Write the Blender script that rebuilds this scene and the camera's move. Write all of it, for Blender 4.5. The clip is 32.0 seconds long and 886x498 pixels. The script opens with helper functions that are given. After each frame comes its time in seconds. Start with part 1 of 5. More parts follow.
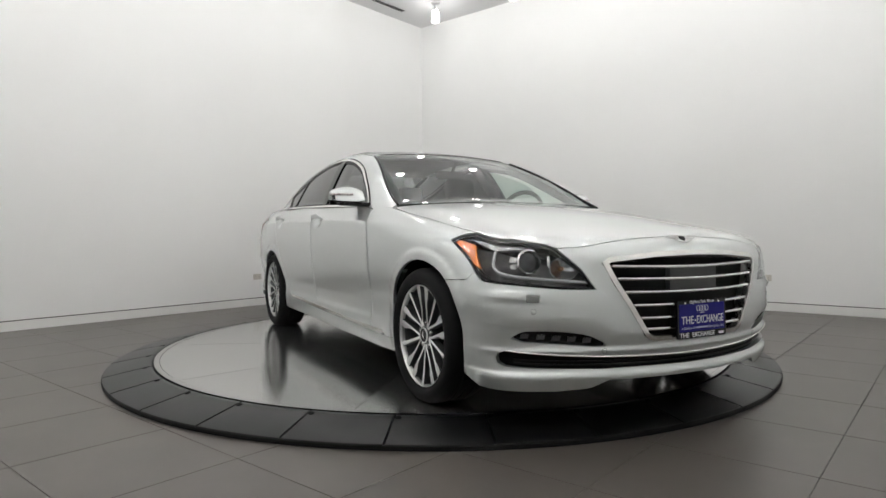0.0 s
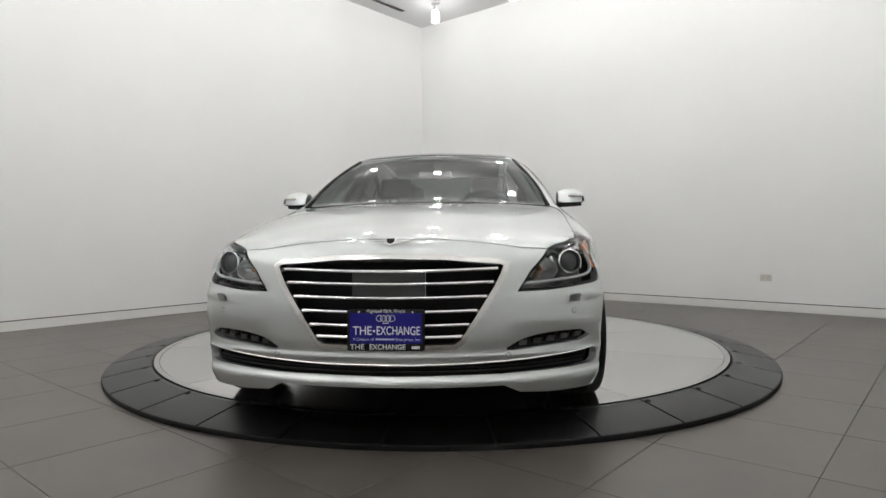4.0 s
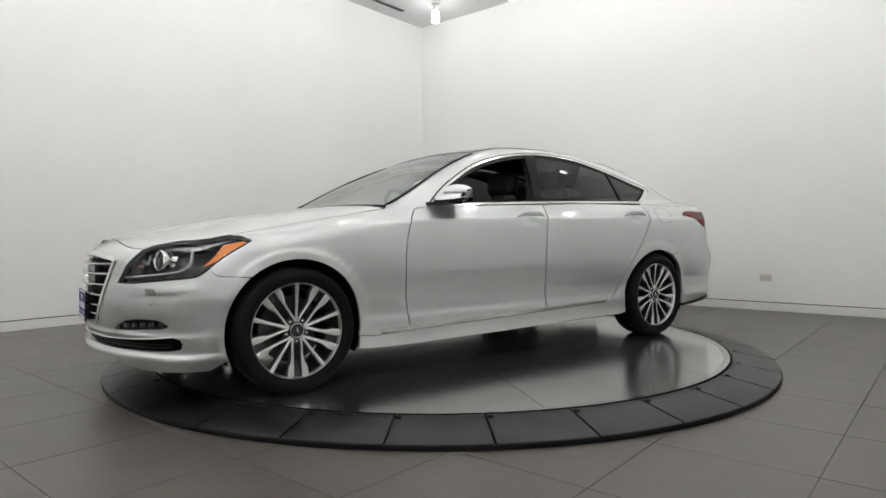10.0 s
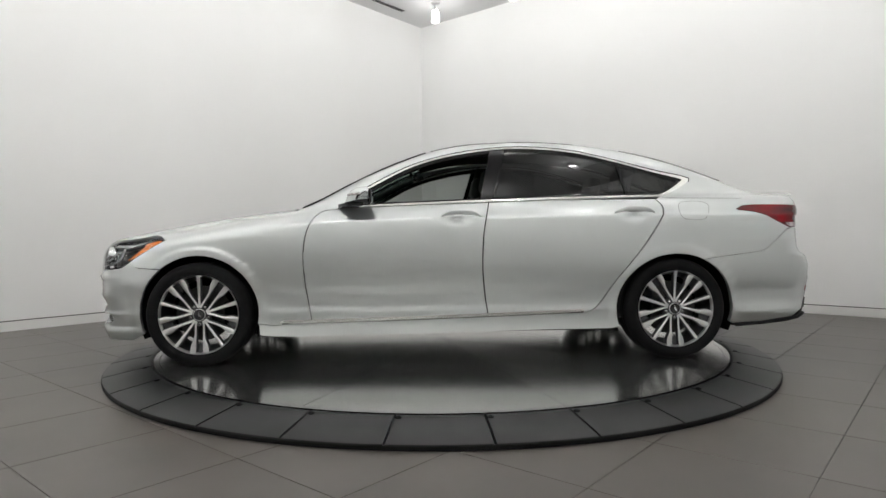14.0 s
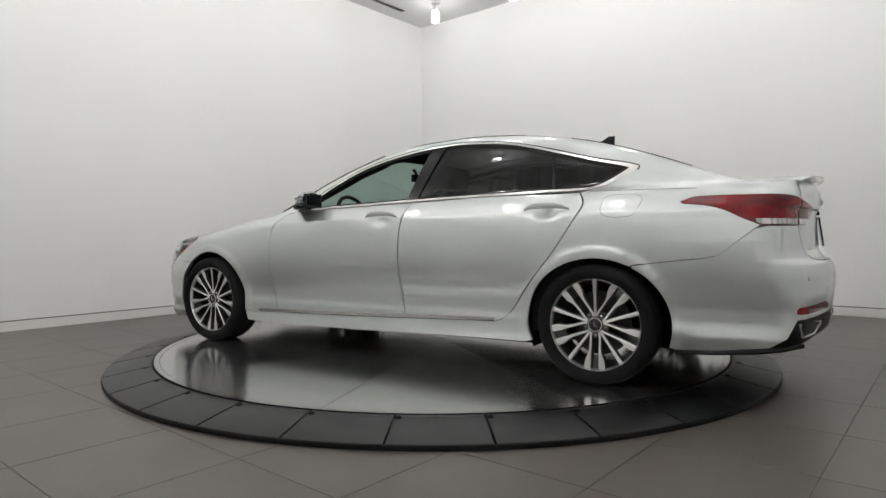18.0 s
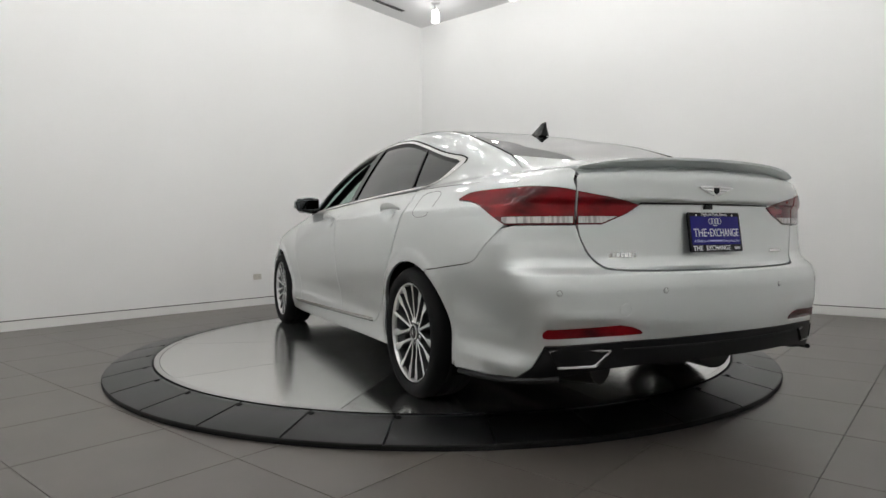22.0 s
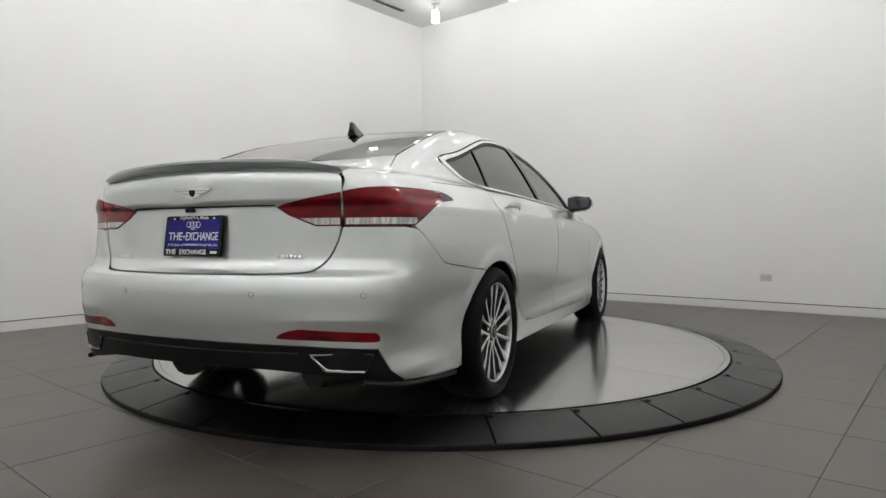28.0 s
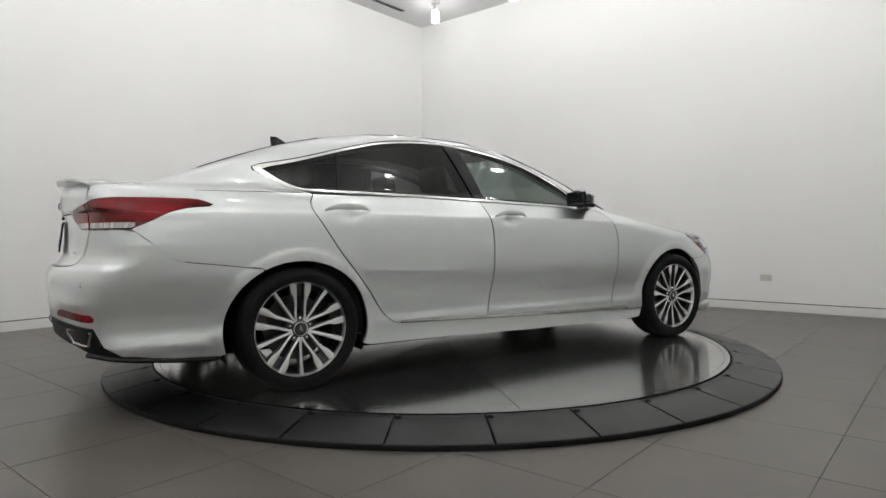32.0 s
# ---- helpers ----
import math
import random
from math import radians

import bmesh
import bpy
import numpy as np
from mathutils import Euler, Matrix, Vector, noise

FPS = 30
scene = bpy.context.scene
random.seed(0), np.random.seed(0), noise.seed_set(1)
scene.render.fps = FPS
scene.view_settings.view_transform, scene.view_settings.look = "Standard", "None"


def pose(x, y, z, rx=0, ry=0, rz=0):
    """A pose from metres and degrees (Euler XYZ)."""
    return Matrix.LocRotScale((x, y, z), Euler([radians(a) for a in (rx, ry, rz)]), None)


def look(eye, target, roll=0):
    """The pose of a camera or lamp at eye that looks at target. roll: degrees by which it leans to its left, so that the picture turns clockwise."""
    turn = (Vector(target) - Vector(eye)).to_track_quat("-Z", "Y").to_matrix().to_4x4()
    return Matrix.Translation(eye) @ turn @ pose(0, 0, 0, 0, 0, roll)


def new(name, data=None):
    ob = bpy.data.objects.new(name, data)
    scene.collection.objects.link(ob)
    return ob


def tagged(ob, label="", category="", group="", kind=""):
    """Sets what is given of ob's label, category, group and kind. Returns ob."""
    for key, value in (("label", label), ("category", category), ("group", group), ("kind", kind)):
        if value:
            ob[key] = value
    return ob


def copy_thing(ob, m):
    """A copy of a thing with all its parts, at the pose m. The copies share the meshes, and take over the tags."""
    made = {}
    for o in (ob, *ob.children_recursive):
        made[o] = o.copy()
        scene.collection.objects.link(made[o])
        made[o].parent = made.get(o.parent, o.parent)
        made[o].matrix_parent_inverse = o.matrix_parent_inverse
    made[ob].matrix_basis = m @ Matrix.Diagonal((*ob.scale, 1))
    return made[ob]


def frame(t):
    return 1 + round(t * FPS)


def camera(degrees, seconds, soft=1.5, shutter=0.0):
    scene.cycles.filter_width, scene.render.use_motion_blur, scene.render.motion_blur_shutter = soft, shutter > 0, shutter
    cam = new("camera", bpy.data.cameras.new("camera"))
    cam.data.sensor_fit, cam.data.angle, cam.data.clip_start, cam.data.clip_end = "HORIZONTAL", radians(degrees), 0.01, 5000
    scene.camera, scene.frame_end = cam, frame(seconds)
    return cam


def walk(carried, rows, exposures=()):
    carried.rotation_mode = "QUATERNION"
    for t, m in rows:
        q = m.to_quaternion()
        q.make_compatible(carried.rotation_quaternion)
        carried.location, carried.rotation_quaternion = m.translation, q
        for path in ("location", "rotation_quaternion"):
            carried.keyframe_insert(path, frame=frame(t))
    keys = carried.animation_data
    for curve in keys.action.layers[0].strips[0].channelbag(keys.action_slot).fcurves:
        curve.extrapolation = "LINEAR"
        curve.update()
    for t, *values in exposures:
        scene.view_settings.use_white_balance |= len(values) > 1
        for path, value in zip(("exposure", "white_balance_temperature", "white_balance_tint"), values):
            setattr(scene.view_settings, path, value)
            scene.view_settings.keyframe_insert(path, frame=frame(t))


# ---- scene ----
from mathutils.geometry import tessellate_polygon

# ---- camera, on a stand before the turntable ----
cam = camera(71.08, 32.0)
EYE = (0.0, -4.8007, 0.8741)
SHOT = look(EYE, (0.0125, 0.1980, 0.7608), -0.412)
walk(cam, [(0.0, SHOT), (32.0, SHOT)], [(0.0, 0.0), (14.0, 0.0), (17.0, -0.10), (29.0, -0.10), (32.0, -0.06)])

PLATE_Z, PLATE_R, RING_R = 0.0707, 2.0309, 2.3210
CAR_X, CAR_Y = 0.0457, -0.0246
# heading of the car, in degrees, second by second
TURN = [-61.78, -70.08, -78.19, -86.3, -94.48, -102.74, -111.06, -119.39, -127.72, -136.03, -144.31, -152.56, -160.79, -169.01, -177.24, -185.49, -193.76, -202.05, -210.36, -218.69, -227.02, -235.36, -243.69, -252.02, -260.36, -268.72, -277.1, -285.5, -293.95, -302.42, -310.9, -319.33, -327.66]
ROOM = pose(0, 0, 0, 0, 0, -40.05)      # the room stands askew to the camera
A0, A1, C0, C1, TALL = -3.752, 3.55, -5.9, 3.984, 4.27

# ---- world and light ----
world = bpy.data.worlds.new("world")
scene.world = world
world.use_nodes = True
sky = world.node_tree.nodes.new("ShaderNodeTexSky")
sky.sky_type, sky.sun_disc, sky.sun_elevation = "NISHITA", False, radians(40)
world.node_tree.links.new(sky.outputs[0], world.node_tree.nodes["Background"].inputs[0])
world.node_tree.nodes["Background"].inputs[1].default_value = 0.05
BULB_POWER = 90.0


# ---- materials ----
def shader(name, color, rough=0.5, metal=0.0, **extra):
    m = bpy.data.materials.new(name)
    m.use_nodes = True
    b = m.node_tree.nodes["Principled BSDF"]
    b.inputs["Base Color"].default_value = (*color, 1)
    b.inputs["Roughness"].default_value = rough
    b.inputs["Metallic"].default_value = metal
    for key, value in extra.items():
        b.inputs[key.replace("_", " ")].default_value = value
    return m


def node(m, kind, **values):
    n = m.node_tree.nodes.new(kind)
    for key, value in values.items():
        n.inputs[key].default_value = value
    return n


def link(m, a, b):
    m.node_tree.links.new(a, b)


def mottled(m, low, high, scale, detail=6.0, socket="Base Color", stretch=(1, 1, 1), lo=0.3, hi=0.7):
    """Lets noise at a real-world size vary a colour or a value between low and high."""
    b = m.node_tree.nodes["Principled BSDF"]
    co = m.node_tree.nodes.new("ShaderNodeTexCoord")
    mp = node(m, "ShaderNodeMapping", Scale=stretch)
    nz = node(m, "ShaderNodeTexNoise", Scale=scale, Detail=detail)
    rp = m.node_tree.nodes.new("ShaderNodeValToRGB")
    rp.color_ramp.elements[0].position, rp.color_ramp.elements[1].position = lo, hi
    if isinstance(low, float):
        low, high = (low,) * 3, (high,) * 3
    rp.color_ramp.elements[0].color, rp.color_ramp.elements[1].color = (*low, 1), (*high, 1)
    link(m, co.outputs["Object"], mp.inputs[0])
    link(m, mp.outputs[0], nz.inputs["Vector"])
    link(m, nz.outputs[0], rp.inputs[0])
    link(m, rp.outputs[0], b.inputs[socket])
    return m


def bumpy(m, scale, strength, distance=0.002, stretch=(1, 1, 1)):
    b = m.node_tree.nodes["Principled BSDF"]
    co = m.node_tree.nodes.new("ShaderNodeTexCoord")
    mp = node(m, "ShaderNodeMapping", Scale=stretch)
    nz = node(m, "ShaderNodeTexNoise", Scale=scale, Detail=5.0)
    bp = node(m, "ShaderNodeBump", Strength=strength, Distance=distance)
    link(m, co.outputs["Object"], mp.inputs[0])
    link(m, mp.outputs[0], nz.inputs["Vector"])
    link(m, nz.outputs[0], bp.inputs["Height"])
    link(m, bp.outputs[0], b.inputs["Normal"])
    return m


WALL = bumpy(mottled(shader("wall_paint", (.8, .8, .8), .6), (.835, .84, .83), (.865, .87, .86), .7), 160, .05, .001)
CEIL = bumpy(mottled(shader("ceiling_paint", (.68, .68, .68), .7), (.74, .74, .74), (.78, .78, .78), .6), 120, .05, .001)
SKIRT = shader("skirting_paint", (.78, .78, .76), .45)
TILE = bumpy(mottled(shader("porcelain_tile", (.10, .09, .08), .34, Specular_IOR_Level=.5), (.080, .070, .062), (.106, .093, .083), 2.2, 9.0), 90, .06, .001)
own = TILE.node_tree.nodes.new("ShaderNodeObjectInfo")      # no two tiles carry the same mottling
spread = node(TILE, "ShaderNodeMath")
spread.operation, spread.inputs[1].default_value = "MULTIPLY", 90.0
link(TILE, own.outputs["Random"], spread.inputs[0])
for n_ in [n_ for n_ in TILE.node_tree.nodes if n_.bl_idname == "ShaderNodeTexNoise"][:1]:
    n_.noise_dimensions = "4D"
    link(TILE, spread.outputs[0], n_.inputs["W"])
GROUT = shader("grout", (.075, .068, .06), .9)
RUBBER = bumpy(mottled(shader("ramp_rubber", (.02, .02, .02), .36, Specular_IOR_Level=.33), (.003, .0032, .0034), (.008, .0083, .0086), 5.0, 9.0), 220, .12, .001)
EDGE_RUBBER = shader("edge_rubber", (.005, .005, .005), .6, Specular_IOR_Level=.2)
STEEL = shader("turntable_steel", (.60, .595, .58), .22, .96, Anisotropic=.35)
bumpy(STEEL, 40, .02, .0006, (1, 20, 1))
grain = STEEL.node_tree.nodes.new("ShaderNodeCombineXYZ")      # each sector is brushed along its own middle line
grain.inputs[1].default_value = 1.0
along = STEEL.node_tree.nodes.new("ShaderNodeVectorTransform")
along.vector_type, along.convert_from, along.convert_to = "VECTOR", "OBJECT", "WORLD"
link(STEEL, grain.outputs[0], along.inputs[0])
link(STEEL, along.outputs[0], STEEL.node_tree.nodes["Principled BSDF"].inputs["Tangent"])
tone = STEEL.node_tree.nodes.new("ShaderNodeObjectInfo")      # the sectors differ a little in tone
shades = STEEL.node_tree.nodes.new("ShaderNodeValToRGB")
shades.color_ramp.elements[0].color, shades.color_ramp.elements[1].color = (.50, .495, .485, 1), (.68, .675, .66, 1)
link(STEEL, tone.outputs["Random"], shades.inputs[0])
link(STEEL, shades.outputs[0], STEEL.node_tree.nodes["Principled BSDF"].inputs["Base Color"])
sheen = STEEL.node_tree.nodes.new("ShaderNodeMapRange")
sheen.inputs["To Min"].default_value, sheen.inputs["To Max"].default_value = .12, .19
link(STEEL, tone.outputs["Random"], sheen.inputs["Value"])
link(STEEL, sheen.outputs[0], STEEL.node_tree.nodes["Principled BSDF"].inputs["Roughness"])
SEAM = shader("steel_seam", (.12, .12, .12), .5, .8)
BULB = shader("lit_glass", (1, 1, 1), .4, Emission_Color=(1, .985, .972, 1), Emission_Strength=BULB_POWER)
# for a cap added under each bulb, to weaken its downward light
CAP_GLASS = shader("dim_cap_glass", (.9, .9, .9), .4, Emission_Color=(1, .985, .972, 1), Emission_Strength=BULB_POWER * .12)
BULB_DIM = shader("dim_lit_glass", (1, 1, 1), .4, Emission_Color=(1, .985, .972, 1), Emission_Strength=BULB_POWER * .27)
WHITE_METAL = shader("white_metal", (.7, .7, .7), .4)
PLASTIC_WHITE = shader("white_plastic", (.58, .56, .51), .4)
SLOT = shader("dark_slot", (.004, .004, .004), .7, Specular_IOR_Level=.15)

PAINT = shader("silver_paint", (.640, .668, .664), .335, .80, Coat_Weight=1.0, Coat_Roughness=.015, Coat_IOR=1.6)
bumpy(PAINT, 900, .035, .0004)
UNDER = shader("underbody_black", (.004, .004, .004), .85, Specular_IOR_Level=.1)
TRIM_BLACK = bumpy(shader("black_plastic", (.006, .006, .0065), .45, Specular_IOR_Level=.22), 500, .1, .0004)
SLAT = shader("grille_bar_metal", (.72, .72, .72), .20, 1.0)
PIPE_DULL = shader("dull_exhaust", (.022, .021, .020), .65, .2)
GLOSS_BLACK = shader("gloss_black", (.006, .006, .007), .16, Specular_IOR_Level=.25)
CHROME = shader("chrome", (.82, .82, .82), .10, 1.0)
BADGE = shader("badge_metal", (.84, .84, .84), .10, 1.0)
CAP_GREY = shader("hub_cap_grey", (.09, .09, .092), .25, .7)
SATIN = shader("satin_chrome", (.80, .795, .77), .22, 1.0)


def sheet_glass(name, tint, gloss=.06, bend=4.0):
    """A thin pane: tinted clear sight, with a mirror sheen that grows towards grazing."""
    m = bpy.data.materials.new(name)
    m.use_nodes = True
    t = m.node_tree
    t.nodes.remove(t.nodes["Principled BSDF"])
    clear, shine = t.nodes.new("ShaderNodeBsdfTransparent"), t.nodes.new("ShaderNodeBsdfGlossy")
    mix, lw = t.nodes.new("ShaderNodeMixShader"), t.nodes.new("ShaderNodeLayerWeight")
    up, gain = t.nodes.new("ShaderNodeMath"), t.nodes.new("ShaderNodeMath")
    clear.inputs[0].default_value = (*tint, 1)
    shine.inputs["Roughness"].default_value = .0
    lw.inputs[0].default_value = .5
    up.operation, up.inputs[1].default_value = "POWER", bend
    gain.operation, gain.inputs[1].default_value, gain.inputs[2].default_value = "MULTIPLY_ADD", 1 - gloss, gloss
    link(m, lw.outputs["Facing"], up.inputs[0])
    link(m, up.outputs[0], gain.inputs[0])
    link(m, gain.outputs[0], mix.inputs[0])
    link(m, clear.outputs[0], mix.inputs[1])
    link(m, shine.outputs[0], mix.inputs[2])
    link(m, mix.outputs[0], t.nodes["Material Output"].inputs[0])
    return m


GLASS = sheet_glass("window_glass", (.46, .62, .55), .085, 3.6)
BACK_GLASS = sheet_glass("rear_glass", (.12, .125, .125), .24, 3.0)
TINT = sheet_glass("tinted_glass", (.045, .048, .048), .042)
TINT_FRONT = sheet_glass("front_tinted_glass", (.30, .32, .31), .08)
LENS = sheet_glass("lamp_lens", (.95, .96, .97), .03, 6.0)
PROJ = shader("projector_lens", (.035, .037, .040), .08)
AMBER_GLASS = shader("amber_bulb", (.34, .15, .07), .15)
GUIDE = shader("light_guide", (.40, .405, .41), .22, .2, Coat_Weight=1.0)
FOG_CELL = shader("lamp_cell", (.13, .13, .135), .2, .5, Coat_Weight=1.0)
PIPE = shader("tail_pipe_steel", (.48, .48, .475), .18, 1.0)
SENSOR_GREY = shader("sensor_grey", (.30, .30, .29), .4, .4)
ROOF_GLASS = shader("roof_glass", (.008, .009, .010), .03)
TYRE = bumpy(shader("tyre_rubber", (.006, .006, .0065), .7, Specular_IOR_Level=.16), 200, .2, .0006)
ALLOY = mottled(shader("machined_alloy", (.64, .64, .635), .3, .92), .28, .40, 40.0, 3.0, "Roughness")
ALLOY_DARK = shader("painted_alloy", (.085, .087, .090), .32, .7)
DISC = shader("brake_disc", (.060, .058, .056), .4, .8)
AMBER = shader("amber_lens", (.85, .22, .03), .12, Coat_Weight=1.0)
RED = mottled(shader("red_lens", (.24, .004, .007), .10, Coat_Weight=.25, Coat_Roughness=.02, Specular_IOR_Level=.2), (.055, .002, .004), (.235, .004, .008), 7.0, 2.0, stretch=(.5, 1.2, 2.2))
RED_DARK = shader("dark_red_lens", (.09, .004, .006), .10, Coat_Weight=.6, Specular_IOR_Level=.3)
CLEAR_STRIP = bumpy(mottled(shader("clear_ribbed_lens", (.46, .42, .41), .18, Coat_Weight=1.0), (.36, .33, .325), (.62, .59, .58), 34.0, 1.0, stretch=(1, 3, .25), lo=.40, hi=.58), 120, .4, .002, (1, 6, 1))
PLATE_BLUE = shader("plate_blue", (.012, .010, .165), .45, Specular_IOR_Level=.2)
PRINT_BLUE = shader("plate_print", (.50, .52, .72), .5)
PLATE_WHITE = shader("plate_white", (.75, .75, .76), .5)
LEATHER = bumpy(shader("black_leather", (.010, .010, .010), .55), 300, .2, .0006)
CABIN = shader("cabin_plastic", (.014, .014, .015), .65, Specular_IOR_Level=.3)
HEADLINER = shader("headliner", (.022, .021, .021), .9)
HOUSING = mottled(shader("lamp_housing", (.08, .08, .08), .28, .6), (.035, .035, .036), (.17, .168, .165), 16.0, 2.0)
LAMP_SILVER = mottled(shader("lamp_silver", (.6, .6, .6), .24, .85), (.34, .34, .34), (.74, .74, .73), 45.0, 2.0, stretch=(1, 1, .4))


# ---- mesh helpers ----
def mesh_of(name, verts, faces, mat, smooth=False, normals=None):
    me = bpy.data.meshes.new(name)
    me.from_pydata([tuple(map(float, v)) for v in verts], [], faces)
    me.materials.append(mat)
    if smooth or normals is not None:
        me.polygons.foreach_set("use_smooth", [True] * len(me.polygons))
    if normals is not None:
        me.normals_split_custom_set_from_vertices([tuple(map(float, n)) for n in normals])
    me.update()
    return me


def part(name, data, material=None, parent=None, label=""):
    """Links a bmesh or a mesh as one object under a thing or a part."""
    if isinstance(data, bmesh.types.BMesh):
        me = bpy.data.meshes.new(name)
        data.to_mesh(me)
        data.free()
        me.materials.append(material)
        data = me
    ob = new(name, data)
    ob.parent = parent
    if label:
        ob["label"] = label
    return ob


def thing(name, m, label, category, group="", kind=""):
    ob = new(name)
    ob.matrix_world = m
    return tagged(ob, label, category, group, kind)


def box(bm, x0, x1, y0, y1, z0, z1, bevel=0.0, seg=2):
    made = bmesh.ops.create_cube(bm, size=1.0, matrix=Matrix.Translation(((x0 + x1) / 2, (y0 + y1) / 2, (z0 + z1) / 2))
                                 @ Matrix.Diagonal((x1 - x0, y1 - y0, z1 - z0, 1)))["verts"]
    if bevel:
        edges = list({e for v in made for e in v.link_edges})
        bmesh.ops.bevel(bm, geom=edges, offset=bevel, segments=seg, affect="EDGES", profile=.6)
    return bm


def box_bm(*a, **k):
    return box(bmesh.new(), *a, **k)


def smooth_bm(bm, angle=40):
    for f in bm.faces:
        f.smooth = True
    for e in bm.edges:
        if len(e.link_faces) == 2 and e.calc_face_angle(0) > radians(angle):
            e.smooth = False
    return bm


def lathe(profile, n=32, m=None, closed=False):
    """Turns (radius, height) pairs about z, then places the result by m."""
    bm = bmesh.new()
    rings = []
    for r, h in profile:
        rings.append([bm.verts.new((r * math.cos(2 * math.pi * i / n), r * math.sin(2 * math.pi * i / n), h)) for i in range(n)])
    pairs = list(zip(rings, rings[1:])) + ([(rings[-1], rings[0])] if closed else [])
    for a, b in pairs:
        for i in range(n):
            bm.faces.new((a[i], a[(i + 1) % n], b[(i + 1) % n], b[i]))
    if not closed:
        if profile[0][0] > 1e-4:
            bm.faces.new(rings[0][::-1])
        if profile[-1][0] > 1e-4:
            bm.faces.new(rings[-1])
    bmesh.ops.remove_doubles(bm, verts=bm.verts, dist=1e-5)
    bmesh.ops.recalc_face_normals(bm, faces=bm.faces)
    if m is not None:
        bmesh.ops.transform(bm, matrix=m, verts=bm.verts)
    return smooth_bm(bm, 35)


def tube(points, radius, n=8):
    """A round bar along a line of points."""
    bm = bmesh.new()
    pts = [Vector(p) for p in points]
    rings = []
    for i, p in enumerate(pts):
        d = (pts[min(i + 1, len(pts) - 1)] - pts[max(i - 1, 0)]).normalized()
        u = d.cross(Vector((0, 0, 1)) if abs(d.z) < .9 else Vector((1, 0, 0))).normalized()
        w = d.cross(u)
        rings.append([bm.verts.new(p + (u * math.cos(2 * math.pi * k / n) + w * math.sin(2 * math.pi * k / n)) * radius) for k in range(n)])
    for a, b in zip(rings, rings[1:]):
        for k in range(n):
            bm.faces.new((a[k], a[(k + 1) % n], b[(k + 1) % n], b[k]))
    bm.faces.new(rings[0][::-1])
    bm.faces.new(rings[-1])
    bmesh.ops.recalc_face_normals(bm, faces=bm.faces)
    return smooth_bm(bm, 50)


def loft(sections, caps=True):
    """Skins rings of equally many points, one after the other."""
    bm = bmesh.new()
    rings = [[bm.verts.new(p) for p in s] for s in sections]
    n = len(rings[0])
    for a, b in zip(rings, rings[1:]):
        for k in range(n):
            bm.faces.new((a[k], a[(k + 1) % n], b[(k + 1) % n], b[k]))
    if caps:
        bm.faces.new(rings[0][::-1])
        bm.faces.new(rings[-1])
    bmesh.ops.recalc_face_normals(bm, faces=bm.faces)
    return smooth_bm(bm, 45)


# ---- the room ----
def wall(name, x0, x1, y0, y1, label):
    ob = part(name, box_bm(x0, x1, y0, y1, 0, TALL), WALL)
    ob.matrix_world = ROOM
    return tagged(ob, label, "wall", kind="structure")


wall("wall_west", A0 - .15, A0, C0, C1, "plain white painted showroom wall")
wall("wall_north", A0 - .15, A1 + .15, C1, C1 + .15, "plain white painted showroom wall")
wall("wall_east", A1, A1 + .15, C0, C1, "plain white painted showroom wall")
wall("wall_south", A0 - .15, A1 + .15, C0 - .15, C0, "plain white painted showroom wall")
ceiling = part("ceiling", box_bm(A0 - .15, A1 + .15, C0 - .15, C1 + .15, TALL, TALL + .15), CEIL)
ceiling.matrix_world = ROOM
tagged(ceiling, "flat light grey painted ceiling", "ceiling", kind="structure")
floor = part("floor", box_bm(A0 - .15, A1 + .15, C0 - .15, C1 + .15, -.2, -.004), GROUT)
floor.matrix_world = ROOM
tagged(floor, "grey-brown porcelain tile floor with thin joints", "floor", kind="structure")


def skirting(name, x0, x1, y0, y1):
    ob = part(name, box_bm(x0, x1, y0, y1, 0, .090, bevel=.002, seg=1), SKIRT)
    ob.matrix_world = ROOM
    tagged(ob, "flush white skirting under a dark shadow gap", "baseboard", kind="structure")


skirting("baseboard_west", A0, A0 + .008, C0 + .01, C1 - .010)
skirting("baseboard_north", A0 + .008, A1 - .01, C1 - .008, C1)


# a black strip on the wall face stands in for the reveal's shade
def shadow_gap(name, x0, x1, y0, y1):
    ob = part(name, box_bm(x0, x1, y0, y1, .091, .099), SLOT)
    ob.matrix_world = ROOM
    tagged(ob, "narrow dark strip standing in for the shade of the reveal above the skirting", "trim", kind="structure")


shadow_gap("reveal_shade_west", A0, A0 + .003, C0 + .01, C1 - .004)
shadow_gap("reveal_shade_north", A0 + .004, A1 - .01, C1 - .003, C1)


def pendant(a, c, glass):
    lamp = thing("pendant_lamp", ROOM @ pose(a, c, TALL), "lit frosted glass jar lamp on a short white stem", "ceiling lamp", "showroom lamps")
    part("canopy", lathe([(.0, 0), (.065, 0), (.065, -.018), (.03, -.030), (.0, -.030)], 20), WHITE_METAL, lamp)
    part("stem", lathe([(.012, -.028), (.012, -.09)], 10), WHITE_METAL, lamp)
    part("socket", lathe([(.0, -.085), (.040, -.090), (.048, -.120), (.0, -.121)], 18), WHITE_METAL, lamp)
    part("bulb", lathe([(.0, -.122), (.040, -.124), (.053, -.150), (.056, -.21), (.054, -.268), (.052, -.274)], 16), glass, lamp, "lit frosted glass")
    # added cap, kept dim so hood and floor get less direct light
    part("bottom_cap", lathe([(.0, -.2745), (.054, -.2745), (.050, -.286), (.0, -.290)], 16), CAP_GLASS, lamp, "added dim bottom that cuts the light straight down")
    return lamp


